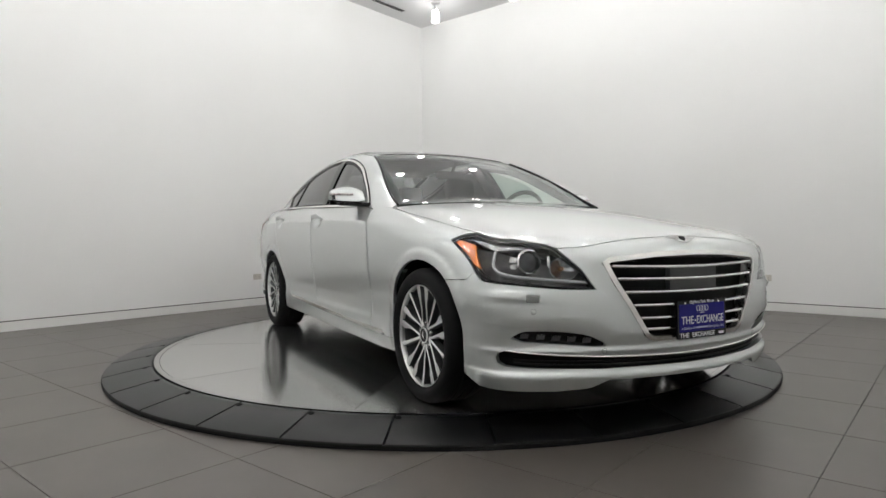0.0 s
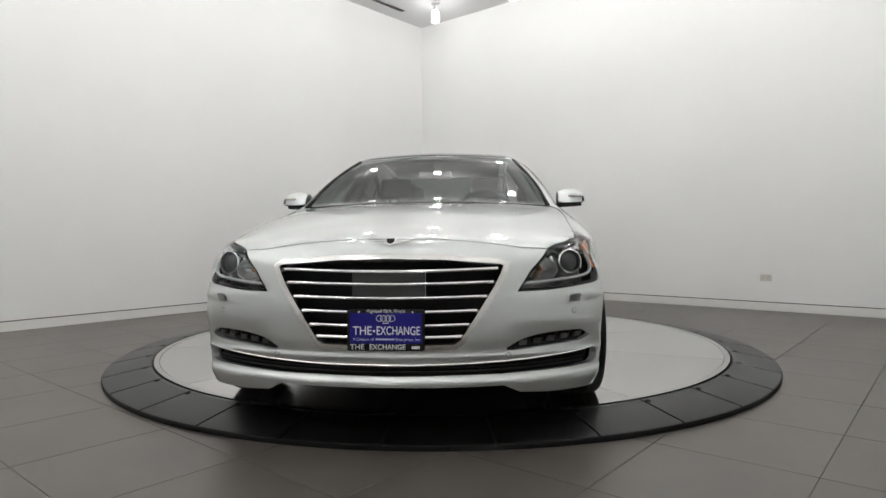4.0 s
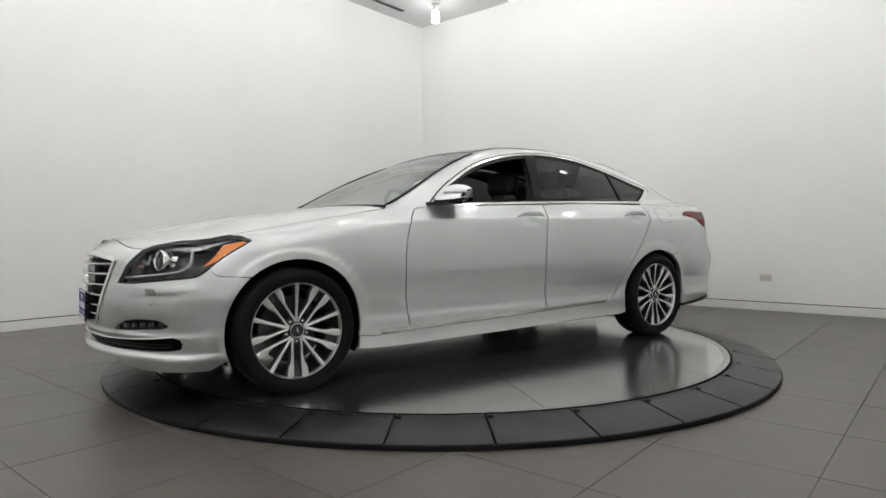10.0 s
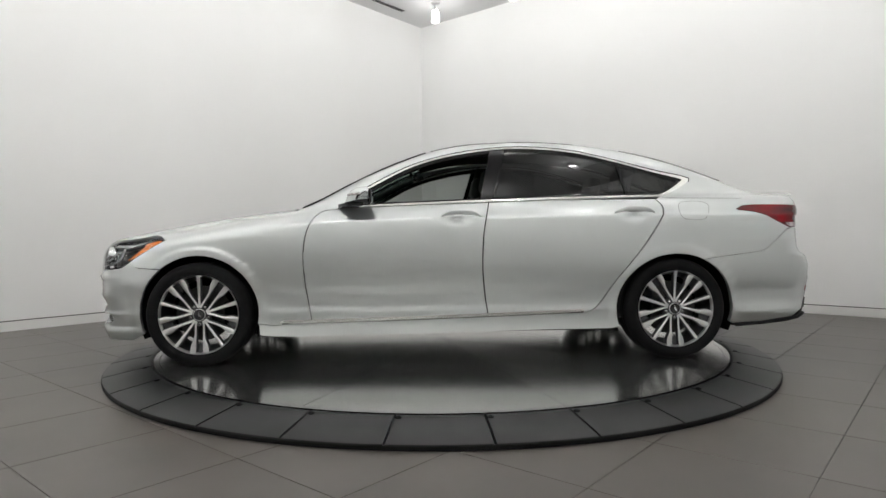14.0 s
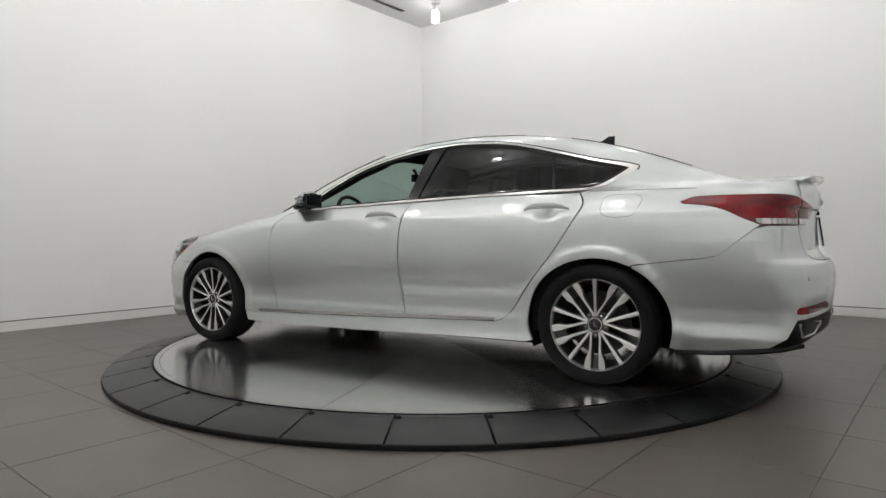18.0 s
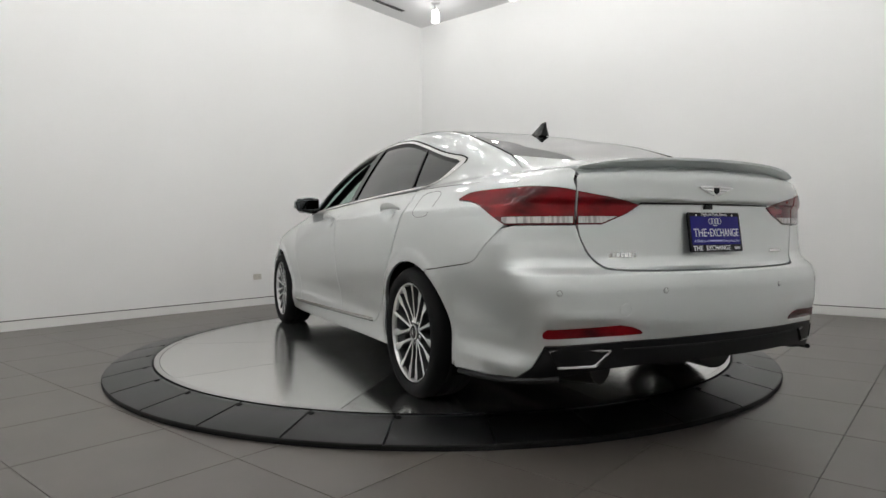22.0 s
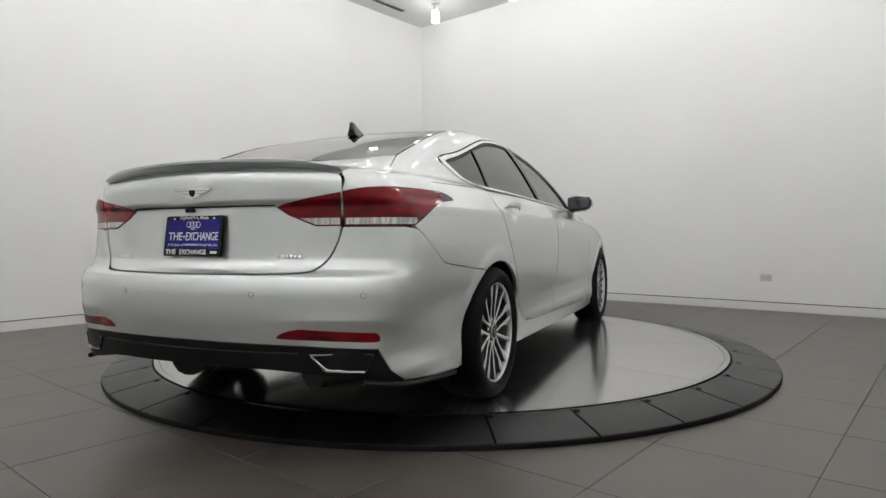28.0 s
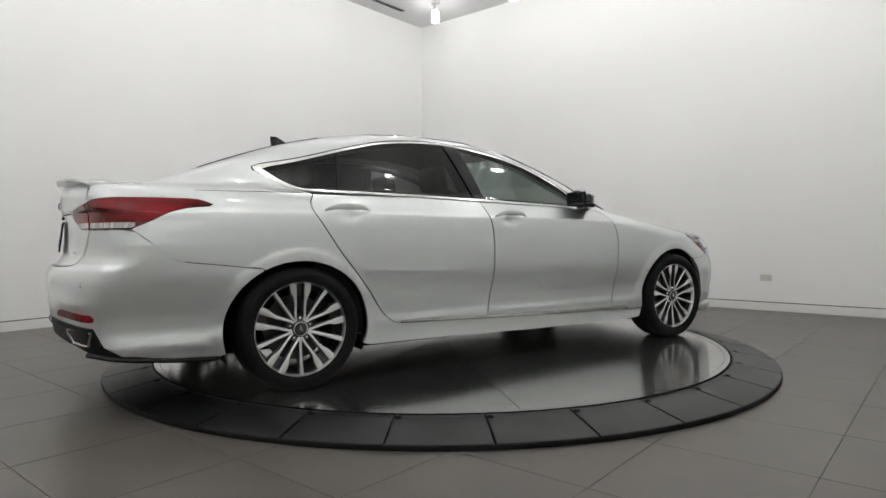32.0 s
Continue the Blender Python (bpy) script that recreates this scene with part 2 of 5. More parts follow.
# wall rows are turned down only to keep glare off the wall tops
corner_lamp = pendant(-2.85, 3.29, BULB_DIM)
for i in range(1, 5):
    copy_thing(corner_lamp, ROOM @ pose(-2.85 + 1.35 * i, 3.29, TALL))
# rows 4 and 5 are unseen lamps, added to brighten the camera's end
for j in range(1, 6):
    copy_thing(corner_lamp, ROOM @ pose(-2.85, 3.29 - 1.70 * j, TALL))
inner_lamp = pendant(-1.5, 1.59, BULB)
# j 4 and 5 again add unseen lamps over and behind the camera
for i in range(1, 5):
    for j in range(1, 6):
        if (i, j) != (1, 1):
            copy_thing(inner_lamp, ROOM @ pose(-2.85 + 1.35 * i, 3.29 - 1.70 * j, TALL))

vent = thing("ceiling_vent", ROOM @ pose(-3.42, 2.90, TALL - .004), "narrow grey slot air vent in the ceiling", "vent")
part("frame", box_bm(-.05, .05, -.34, .34, -.006, 0, bevel=.002, seg=1), WHITE_METAL, vent)
for k in range(3):
    part("slat", box_bm(-.03 + k * .025, -.018 + k * .025, -.31, .31, -.010, -.005), SLOT, vent)


def outlet(m):
    ob = thing("wall_outlet", m, "white duplex power outlet set sideways in the wall", "outlet", "wall outlets")
    part("cover_plate", box_bm(-.058, .058, -.006, 0, -.036, .036, bevel=.003), PLASTIC_WHITE, ob)
    for s in (-1, 1):
        face = part("socket_face", lathe([(.0, 0), (.016, 0), (.015, .002), (.0, .002)], 20, pose(s * .024, -.006, 0, 90)), PLASTIC_WHITE, ob)
        for k in (-1, 1):
            part("slot", box_bm(s * .024 - .004, s * .024 + .004, -.0095, -.0075, k * .006 - .001, k * .006 + .001), SLOT, face)
    return ob


outlet(ROOM @ pose(A0 + 5.16, C1, .367))
outlet(ROOM @ pose(A0, C1 - 3.15, .362, 0, 0, 90))
plug = thing("wall_plug", ROOM @ pose(A0, C1 - 2.76, .392, 0, 0, 90), "small white wall plate with a black plug", "plug")
part("cover_plate", box_bm(-.035, .035, -.006, 0, -.03, .03, bevel=.003), PLASTIC_WHITE, plug)
part("plug_body", box_bm(-.012, .022, -.035, -.006, -.014, .014, bevel=.004), TRIM_BLACK, plug)

# ---- the turntable: fixed ramp ring, turning steel plate ----
ring = thing("turntable_ring", pose(0, 0, 0), "black rubber ramp ring of wedge segments round the turntable", "turntable ring")
SEGS, GAP0 = 32, -84.7
R_IN = PLATE_R + .012


def ring_segment():
    bm = bmesh.new()
    step = 2 * math.pi / SEGS
    half = step / 2 - .0026
    prof = [(R_IN, .004), (R_IN, PLATE_Z - .004), (R_IN + .006, PLATE_Z), (R_IN + .03, PLATE_Z - .002), (RING_R - .012, .030), (RING_R - .004, .026), (RING_R - .004, .004)]
    return loft([[(r * math.cos(a), r * math.sin(a), z) for r, z in prof] for a in [half * (k / 3 - 1) for k in range(7)]])


seg = ring_segment()
seg_mesh = bpy.data.meshes.new("ring_segment")
seg.to_mesh(seg_mesh)
seg_mesh.materials.append(RUBBER)
bolt_bm = lathe([(.0, 0), (.015, 0), (.014, .003), (.007, .0035), (.006, .0015), (.0, .0015)], 14, Matrix.Translation((R_IN + .040, 0, PLATE_Z - .0035)) @ pose(0, 0, 0, 0, 9, 0))
bolt_mesh = bpy.data.meshes.new("bolt")
bolt_bm.to_mesh(bolt_mesh)
bolt_mesh.materials.append(SLOT)
for k in range(SEGS):
    ang = GAP0 + 360 / SEGS * (k + .5)
    s = part("ramp_segment", seg_mesh, None, ring)
    s.matrix_local = pose(0, 0, 0, 0, 0, ang)
    b = part("bolt", bolt_mesh, None, s)
    b.matrix_local = pose(0, 0, 0, 0, 0, -360 / SEGS / 2 + .55)
part("kerb_edge", lathe([(RING_R - .003, .0), (RING_R, .002), (RING_R, .020), (RING_R - .003, .024)], 128, None, True), EDGE_RUBBER, ring, "thin black rim")
part("ring_base", lathe([(R_IN - .008, .0), (R_IN - .008, .003), (RING_R - .006, .003), (RING_R - .006, .0)], 96, None, True), EDGE_RUBBER, ring)

plate = thing("turntable_plate", pose(0, 0, 0), "round brushed steel turntable plate with radial seams", "turntable")
part("plate_base", lathe([(.0, .002), (PLATE_R - .02, .002), (PLATE_R - .02, PLATE_Z - .013), (.0, PLATE_Z - .013)], 96), SEAM, plate)
SECTORS, SEAM0 = 10, 68.0


def plate_sector():
    bm = bmesh.new()
    a1 = radians(180 / SECTORS)
    gap = .0022
    outline = [Vector((gap / math.sin(a1), 0, 0))]
    for i in range(17):
        a = (-a1 + 2 * a1 * i / 16) * (1 - gap / (PLATE_R * a1))
        outline.append((PLATE_R - .036) * Vector((math.cos(a), math.sin(a), 0)))
    lo = [bm.verts.new(p + Vector((0, 0, PLATE_Z - .012))) for p in outline]
    hi = [bm.verts.new(p + Vector((0, 0, PLATE_Z))) for p in outline]
    bm.faces.new(hi)
    bm.faces.new(lo[::-1])
    for i in range(len(lo)):
        j = (i + 1) % len(lo)
        bm.faces.new((lo[i], lo[j], hi[j], hi[i]))
    return bm


SECTOR_ME = bpy.data.meshes.new("plate_sector")
plate_sector().to_mesh(SECTOR_ME)
SECTOR_ME.materials.append(STEEL)
CROSS_ME = SECTOR_ME.copy()      # every second sheet is brushed across
CROSS_ME.transform(pose(0, 0, 0, 0, 0, 90))
for k in range(SECTORS):
    part("plate_sector", CROSS_ME if k % 2 else SECTOR_ME, None, plate).matrix_local = pose(0, 0, 0, 0, 0, SEAM0 + 360 / SECTORS * (k + .5) - (90 if k % 2 else 0))
part("rim_band", lathe([(PLATE_R - .033, .01), (PLATE_R - .033, PLATE_Z + .001), (PLATE_R, PLATE_Z + .001), (PLATE_R, .01)], 128, None, True), STEEL, plate, "plain steel rim band")

# ---- the car's skin: one smooth closed form, from which every panel is cut ----
def curve(xs, ys):
    """A smooth monotone curve through points given in rising order."""
    xs, ys = np.array(xs, float), np.array(ys, float)
    h = np.diff(xs); d = np.diff(ys) / h
    m = np.zeros(len(xs)); m[0], m[-1] = d[0], d[-1]
    for i in range(1, len(xs) - 1):
        if d[i - 1] * d[i] > 0:
            w1, w2 = 2 * h[i] + h[i - 1], h[i] + 2 * h[i - 1]
            m[i] = (w1 + w2) / (w1 / d[i - 1] + w2 / d[i])
    def f(x):
        x = np.asarray(x, float)
        i = np.clip(np.searchsorted(xs, x) - 1, 0, len(h) - 1)
        t = np.clip((x - xs[i]) / h[i], -3, 4)
        tc = np.clip(t, 0, 1)
        v = ((1 + 2 * tc) * (1 - tc) ** 2 * ys[i] + tc * (1 - tc) ** 2 * h[i] * m[i]
             + tc * tc * (3 - 2 * tc) * ys[i + 1] + tc * tc * (tc - 1) * h[i] * m[i + 1])
        return v + np.where(t < 0, t, np.where(t > 1, t - 1, 0)) * h[i] * np.where(t < 0, m[i], m[i + 1])
    return f
def smax(a, b, k):
    h = np.clip(0.5 + 0.5 * (a - b) / k, 0, 1)
    return b * (1 - h) + a * h + k * h * (1 - h)
def smin(a, b, k): return -smax(-a, -b, k)

# half width of the lower body by height, its taper along the car
side_z = curve([.10, .17, .22, .27, .32, .36, .42, .50, .62, .74, .82, .885, .908, .916, .93, .98, 1.05, 1.15],
               [.840, .878, .896, .904, .907, .903, .906, .921, .938, .943, .941, .935, .930, .924, .913, .881, .838, .76])
crease = curve([-2.4, -1.1, -.3, .3, .8, 1.1, 1.5, 2.0], [.014, .012, .005, -.003, -.020, -.042, -.062, -.075])
lean_z = curve([.1, .2, .3, .4, .5, .6, .7, .76, .82, .9, 1.0], [.018, .022, .028, .033, .027, .002, -.028, -.050, -.070, -.080, -.085])
side_x = curve([-2.6, -2.3, -2.0, -1.7, -1.3, -.6, .4, 1.0, 1.4, 1.7, 2.0, 2.3],
               [-.115, -.065, -.030, -.012, -.004, 0, 0, -.002, -.010, -.026, -.055, -.095])
hood_z = curve([-2.75, -2.5, -2.2, -1.95, -1.0, .6, 1.05, 1.3, 1.6, 1.9, 2.1, 2.25, 2.33, 2.42],
               [1.06, 1.085, 1.10, 1.108, 1.085, 1.03, .994, .966, .924, .870, .826, .776, .725, .62])
hood_c = curve([-2.5, -1.9, -1.5, -1.0, .7, 1.2, 1.7, 2.1, 2.3], [.06, .06, .05, .04, .035, .07, .10, .08, .05])
front_z = curve([.10, .17, .23, .30, .40, .50, .62, .70, .78], [2.25, 2.325, 2.345, 2.345, 2.365, 2.368, 2.362, 2.350, 2.32])
rear_z = curve([.12, .20, .30, .40, .50, .58, .645, .68, .72, .80, .915, .935, 1.05, 1.15],
               [2.50, 2.56, 2.60, 2.615, 2.628, 2.630, 2.612, 2.568, 2.548, 2.540, 2.536, 2.550, 2.556, 2.57])
roof_z = curve([-2.35, -2.1, -1.8, -1.5, -1.2, -.9, -.6, -.3, 0, .15, .3, .5, .7, .9, 1.15],
               [1.02, 1.122, 1.242, 1.342, 1.408, 1.450, 1.468, 1.460, 1.418, 1.370, 1.308, 1.215, 1.108, .998, .86])
glass_z = curve([.85, .95, 1.05, 1.15, 1.25, 1.35, 1.5], [.895, .862, .818, .770, .716, .655, .56])
glass_x = curve([-2.4, -2.0, -1.6, -1.2, -.6, 0, .5, .9, 1.2], [-.17, -.10, -.055, -.022, -.004, -.004, -.012, -.035, -.07])
roof_c = curve([-2.2, -1.5, -1.1, -.6, 0, .5, 1.1], [.04, .05, .06, .09, .10, .06, .05])
def body_f(x, y, z):
    a = np.abs(y)
    nose = np.clip((x - 1.52) / .46, 0, 1)
    side = a - (side_z(z - crease(x) * np.clip((z - .7) / .12, 0, 1)) + side_x(x) + lean_z(z) * nose * nose * (3 - 2 * nose))
    for hx, hz in ((-.125, .906), (-1.238, .926)):      # bowls behind the door handles
        side = side + .022 * np.exp(-((x - hx) / .055) ** 2 - ((z - hz + .008) / .026) ** 2)
    for wx, wz in ((1.505, .325), (-1.512, .322)):      # flared lips of the wheel arches
        side = side - .009 / (1 + np.exp(np.clip((np.hypot(x - wx, z - wz) - .410) / .006, -40, 40)))
    side = side + .030 * np.exp(-((x - 1.94) / .12) ** 2 - ((z - .755) / .06) ** 2)      # the lamp corner tucks in
    step = 1 / (1 + np.exp(np.clip((z - .236) / .005, -40, 40)))
    side = side - .012 * step / (1 + np.exp(np.clip((1.86 - x) / .02, -40, 40))) - .010 * np.exp(-((z - .285) / .03) ** 2) / (1 + np.exp(np.clip((x + 1.97) / .02, -40, 40)))
    reach = np.clip((a - .44) / .12, 0, 1)
    ledge = reach * (.011 * np.exp(-((z - .552) / .017) ** 2) + .007 * np.exp(-((z - .438) / .016) ** 2) - .010 * np.exp(-((z - .378) / .030) ** 2 - ((a - .64) / .24) ** 2))
    scoop = reach * np.clip((.86 - a) / .12, 0, 1) * (.004 * np.exp(-((z - .492) / .020) ** 2) - .005 * np.exp(-((z - .432) / .030) ** 2))
    side = side + .017 * np.clip((-x - 1.75) / .5, 0, 1) * np.clip((z - .76) / .12, 0, 1)      # the tail narrows above the bumper
    top = (z - (hood_z(x) - hood_c(x) * a ** 2 - .06 * a ** 6)) * .95
    front = x - (front_z(z) + ledge + .016 * step + .009 * np.exp(-((z - .324) / .013) ** 2) - .36 * a ** 2 - (.14 - .07 * np.clip((.62 - z) / .12, 0, 1)) * a ** 8)
    rear = -x - (rear_z(z) + scoop - .22 * a ** 2 - .12 * a ** 8)
    f = smax(side, top, .07)
    f = smax(f, front, .08)
    f = smax(f, rear, .08)
    return smax(f, .13 - z, .03)
def cabin_f(x, y, z):
    a = np.abs(y)
    side = (a - (glass_z(z) + glass_x(x))) * .9
    top = (z - (roof_z(x) - roof_c(x) * a ** 2)) * .85
    return smax(smax(smax(side, top, .085), .90 - z, .02), -2.36 - x, .02)
def car_f(x, y, z): return smin(body_f(x, y, z), cabin_f(x, y, z), .035)
def cast(o, d, f=car_f, far=3.0, n=64):
    """First meeting of rays with the car's skin, from outside."""
    o, d = np.broadcast_arrays(np.asarray(o, float), np.asarray(d, float))
    lo, hi = np.zeros(len(o)), np.full(len(o), far)
    for steps in (n, 16, 16, 16):
        s = lo + (hi - lo) * np.linspace(0, 1, steps)[:, None]
        p = o + d * s[:, :, None]
        inside = f(p[..., 0], p[..., 1], p[..., 2]) < 0
        k = np.where(inside.any(0), inside.argmax(0), steps - 1)
        r = np.arange(len(o))
        lo, hi = s[np.maximum(k - 1, 0), r], s[k, r]
    return o + d * ((lo + hi) / 2)[:, None]


def normal_at(p, f=car_f):
    e = 1e-4
    g = np.stack([f(*(p + d).T) - f(*(p - d).T) for d in np.eye(3) * e], -1)
    return g / np.maximum(np.linalg.norm(g, axis=1, keepdims=True), 1e-9)


class Side:
    """Seen square from the side: x, z."""
    def uv(self, p):
        return p[0], p[2]
    def rays(self, uv):
        n = len(uv)
        return np.stack([uv[:, 0], np.full(n, 1.5), uv[:, 1]], -1), np.tile((0., -1., 0.), (n, 1))


class Top:
    """Seen from above: x, y."""
    def uv(self, p):
        return p[0], p[1]
    def rays(self, uv):
        n = len(uv)
        return np.stack([uv[:, 0], uv[:, 1], np.full(n, 2.)], -1), np.tile((0., 0., -1.), (n, 1))


class Slant:
    """Seen from the side and above at 45 degrees."""
    def uv(self, p):
        return p[0], (p[2] - p[1]) * .70711
    def rays(self, uv):
        n, h = len(uv), .70711
        w = uv[:, 1]
        return np.stack([uv[:, 0], -w * h + 2.2 * h, w * h + 2.2 * h], -1), np.tile((0., -h, -h), (n, 1))


class Round:
    """Seen from all round an upright axis in the nose or the tail."""
    def __init__(self, xc, way):
        self.xc, self.way = xc, way
    def uv(self, p):
        return math.atan2(p[1], (p[0] - self.xc) * self.way) * 1.15, p[2]
    def rays(self, uv):
        a = uv[:, 0] / 1.15
        d = np.stack([np.cos(a) * self.way, np.sin(a), np.zeros(len(a))], -1)
        return np.stack([np.full(len(a), self.xc), np.zeros(len(a)), uv[:, 1]], -1) + d * 2.0, -d


SIDE, TOP, SLANT, NOSE, TAIL = Side(), Top(), Slant(), Round(1.2, 1), Round(-1.3, -1)


def at3(pts):
    """Completes points of the skin of which one coordinate is left open."""
    out = [np.array([np.nan if c is None else c for c in v], float) for v in pts]
    for axis, start, d in ((2, 2., (0., 0., -1.)), (1, 1.5, (0., -1., 0.)), (0, 3.2, (-1., 0., 0.))):
        todo = [i for i, v in enumerate(out) if np.isnan(v[axis])]
        if todo:
            o = np.array([out[i] for i in todo])
            o[:, axis] = start
            for i, p in zip(todo, cast(o, d)):
                out[i] = p
    return out


def snap(chart, pts, n=3):
    """A smooth line through the points, laid on the skin along the chart's rays."""
    uv = np.array(flowing([chart.uv(v) for v in at3(pts)], n))
    return [tuple(v) for v in cast(*chart.rays(uv))]


def flowing(pts, n=4):
    """A line that runs smoothly through the points."""
    p = [np.array(v, float) for v in pts]
    p = [2 * p[0] - p[1]] + p + [2 * p[-1] - p[-2]]
    out = []
    for i in range(1, len(p) - 2):
        for k in range(n):
            t = k / n
            a, b, c, d = p[i - 1:i + 3]
            out.append(.5 * (2 * b + (c - a) * t + (2 * a - 5 * b + 4 * c - d) * t * t + (3 * b - a - 3 * c + d) * t ** 3))
    return out + [p[-2]]


def arc(cx, cz, a, b, d0, d1, n=16):
    return [(cx + a * math.cos(radians(d0 + (d1 - d0) * i / n)), cz + b * math.sin(radians(d0 + (d1 - d0) * i / n))) for i in range(n + 1)]


def half_plane(poly, axis, value, keep):
    out = []
    for i, p in enumerate(poly):
        s = poly[i - 1]
        pin, sin_ = (p[axis] - value) * keep >= 0, (s[axis] - value) * keep >= 0
        if pin != sin_:
            a, b = (s, p) if tuple(s) < tuple(p) else (p, s)
            t = (value - a[axis]) / (b[axis] - a[axis])
            c = [a[0] + (b[0] - a[0]) * t, a[1] + (b[1] - a[1]) * t]
            c[axis] = value
            out.append(tuple(c))
        if pin:
            out.append(tuple(p))
    return out


def area(poly):
    return .5 * sum(poly[i - 1][0] * p[1] - p[0] * poly[i - 1][1] for i, p in enumerate(poly))


def inset(poly, d):
    """The outline drawn in by d."""
    poly = [np.array(p, float) for p in poly]
    if area(poly) < 0:
        poly = poly[::-1]
    out = []
    n = len(poly)
    for i in range(n):
        a, b, c = poly[i - 1], poly[i], poly[(i + 1) % n]
        u, v = (b - a) / max(np.hypot(*(b - a)), 1e-9), (c - b) / max(np.hypot(*(c - b)), 1e-9)
        nu, nv = np.array((-u[1], u[0])), np.array((-v[1], v[0]))
        m = nu + nv
        out.append(tuple(b + m / max(m @ m / 2, .35) * d))
    return out


def skin_arrays(chart, poly, holes, off, cell, depth, f):
    """Cuts the outline into cells and lays them on the skin; a rim turns inwards along its edge."""
    loops = [[tuple(map(float, p)) for p in poly]] + [[tuple(map(float, p)) for p in h] for h in holes]
    flat = [p for loop in loops for p in loop]
    tris = tessellate_polygon([[Vector((p[0], p[1], 0)) for p in loop] for loop in loops])
    us, vs = [p[0] for p in flat], [p[1] for p in flat]
    index, uv, faces = {}, [], []
    u0, v0 = min(us), min(vs)
    du = (max(us) - u0) / max(1, math.ceil((max(us) - u0) / cell)) + 1e-9
    dv = (max(vs) - v0) / max(1, math.ceil((max(vs) - v0) / cell)) + 1e-9
    for tri in tris:
        t3 = [flat[k] for k in tri]
        if abs(area(t3)) < 1e-10:
            continue
        for i in range(int((min(p[0] for p in t3) - u0) // du), int((max(p[0] for p in t3) - u0) // du) + 1):
            strip = half_plane(half_plane(t3, 0, u0 + i * du, 1), 0, u0 + (i + 1) * du, -1)
            if len(strip) < 3:
                continue
            for j in range(int((min(p[1] for p in strip) - v0) // dv), int((max(p[1] for p in strip) - v0) // dv) + 1):
                ids = []
                for p in half_plane(half_plane(strip, 1, v0 + j * dv, 1), 1, v0 + (j + 1) * dv, -1):
                    key = (round(p[0] * 50000), round(p[1] * 50000))
                    if key not in index:
                        index[key] = len(uv)
                        uv.append(p)
                    if index[key] not in ids:
                        ids.append(index[key])
                if len(ids) > 2 and abs(area([uv[k] for k in ids])) > 1e-10:
                    faces.append(ids)
    uv = np.array(uv)
    o, d = chart.rays(uv)
    p = cast(o, d, f)
    nrm = normal_at(p, f)
    p = p + nrm * off
    # faces look outwards
    out = []
    for ids in faces:
        q = p[ids]
        g = np.zeros(3)
        for k in range(1, len(ids) - 1):
            g += np.cross(q[k] - q[0], q[k + 1] - q[0])
        out.append(ids if g @ nrm[ids].mean(0) > 0 else ids[::-1])
    verts, normals = [*p], [*nrm]
    if depth:
        count = {}
        for ids in out:
            for a, b in zip(ids, ids[1:] + ids[:1]):
                count[(a, b)] = count.get((a, b), 0) + 1
        for a, b in [e for e in count if (e[1], e[0]) not in count]:
            t = np.cross(p[b] - p[a], nrm[a])
            t = t / max(np.linalg.norm(t), 1e-9)
            k = len(verts)
            verts += [p[a], p[b], p[b] - nrm[b] * depth, p[a] - nrm[a] * depth]
            normals += [t] * 4
            out.append([k + 3, k + 2, k + 1, k])
    return np.array(verts), out, np.array(normals)


def skin(name, chart, pts, mat, parent, holes=(), off=0.0, cell=.035, depth=.018, label="", both=False, f=car_f, raw=False, only=0):
    """One panel of the skin within an outline of points; both: its mirror image on the other side as well."""
    poly = pts if raw else [chart.uv(v) for v in at3(pts)]
    holes = [h if raw else [chart.uv(v) for v in at3(h)] for h in holes]
    v, fc, n = skin_arrays(chart, poly, holes, off, cell, depth, f)
    made = []
    for s in ((1, -1) if both else (only or 1,)):
        flip = np.array((1, s, 1))
        par = parent[0 if s > 0 else 1] if isinstance(parent, (tuple, list)) else parent
        made.append(part(name, mesh_of(name, v * flip, [list(k) if s > 0 else list(k)[::-1] for k in fc], mat, normals=n * flip), None, par, label))
    return made if both else made[0]


def whole(half):
    """A full outline from its left half, which runs from the middle line to the middle line."""
    half = at3(half)
    return half + [(x, -y, z) for x, y, z in reversed(half) if abs(y) > 1e-6]


car = thing("car", pose(0, 0, 0), "silver four-door sedan with dark tinted windows and multi-spoke wheels", "car")
root = car

# lines that panels share
DOOR_F = flowing([(.75, 0, .957), (.80, 0, .905), (.836, 0, .83), (.853, 0, .74), (.857, 0, .64), (.848, 0, .488), (.826, 0, .347), (.808, 0, .249)])
DOOR_B = flowing([(-.311, 0, 1.006), (-.285, 0, .90), (-.268, 0, .787), (-.262, 0, .60), (-.278, 0, .42), (-.300, 0, .283)])
DOOR_R = flowing([(-1.405, 0, 1.028), (-1.434, 0, .985), (-1.429, 0, .932), (-1.381, 0, .854), (-1.279, 0, .703), (-1.129, 0, .517), (-1.037, 0, .385), (-.980, 0, .325), (-.920, 0, .300)])
DLO = (flowing([(.640, 0, .976), (.520, 0, 1.075), (.393, 0, 1.155), (.16, 0, 1.271), (-.122, 0, 1.350), (-.421, 0, 1.391), (-.659, 0, 1.392), (-.906, 0, 1.367), (-1.147, 0, 1.311), (-1.437, 0, 1.232), (-1.640, 0, 1.190)])
       + flowing([(-1.690, 0, 1.172), (-1.682, 0, 1.155), (-1.626, 0, 1.117), (-1.53, 0, 1.068), (-1.45, 0, 1.043)], 3) + [(-.735, 0, 1.027), (-.30, 0, 1.013), (.333, 0, .989)])
ARCH_F, ARCH_R = (1.505, .325, .366, .362), (-1.512, .322, .388, .353)


def open_y(line, dx=0.0):
    return [(p[0] + dx, None, p[2]) for p in line]


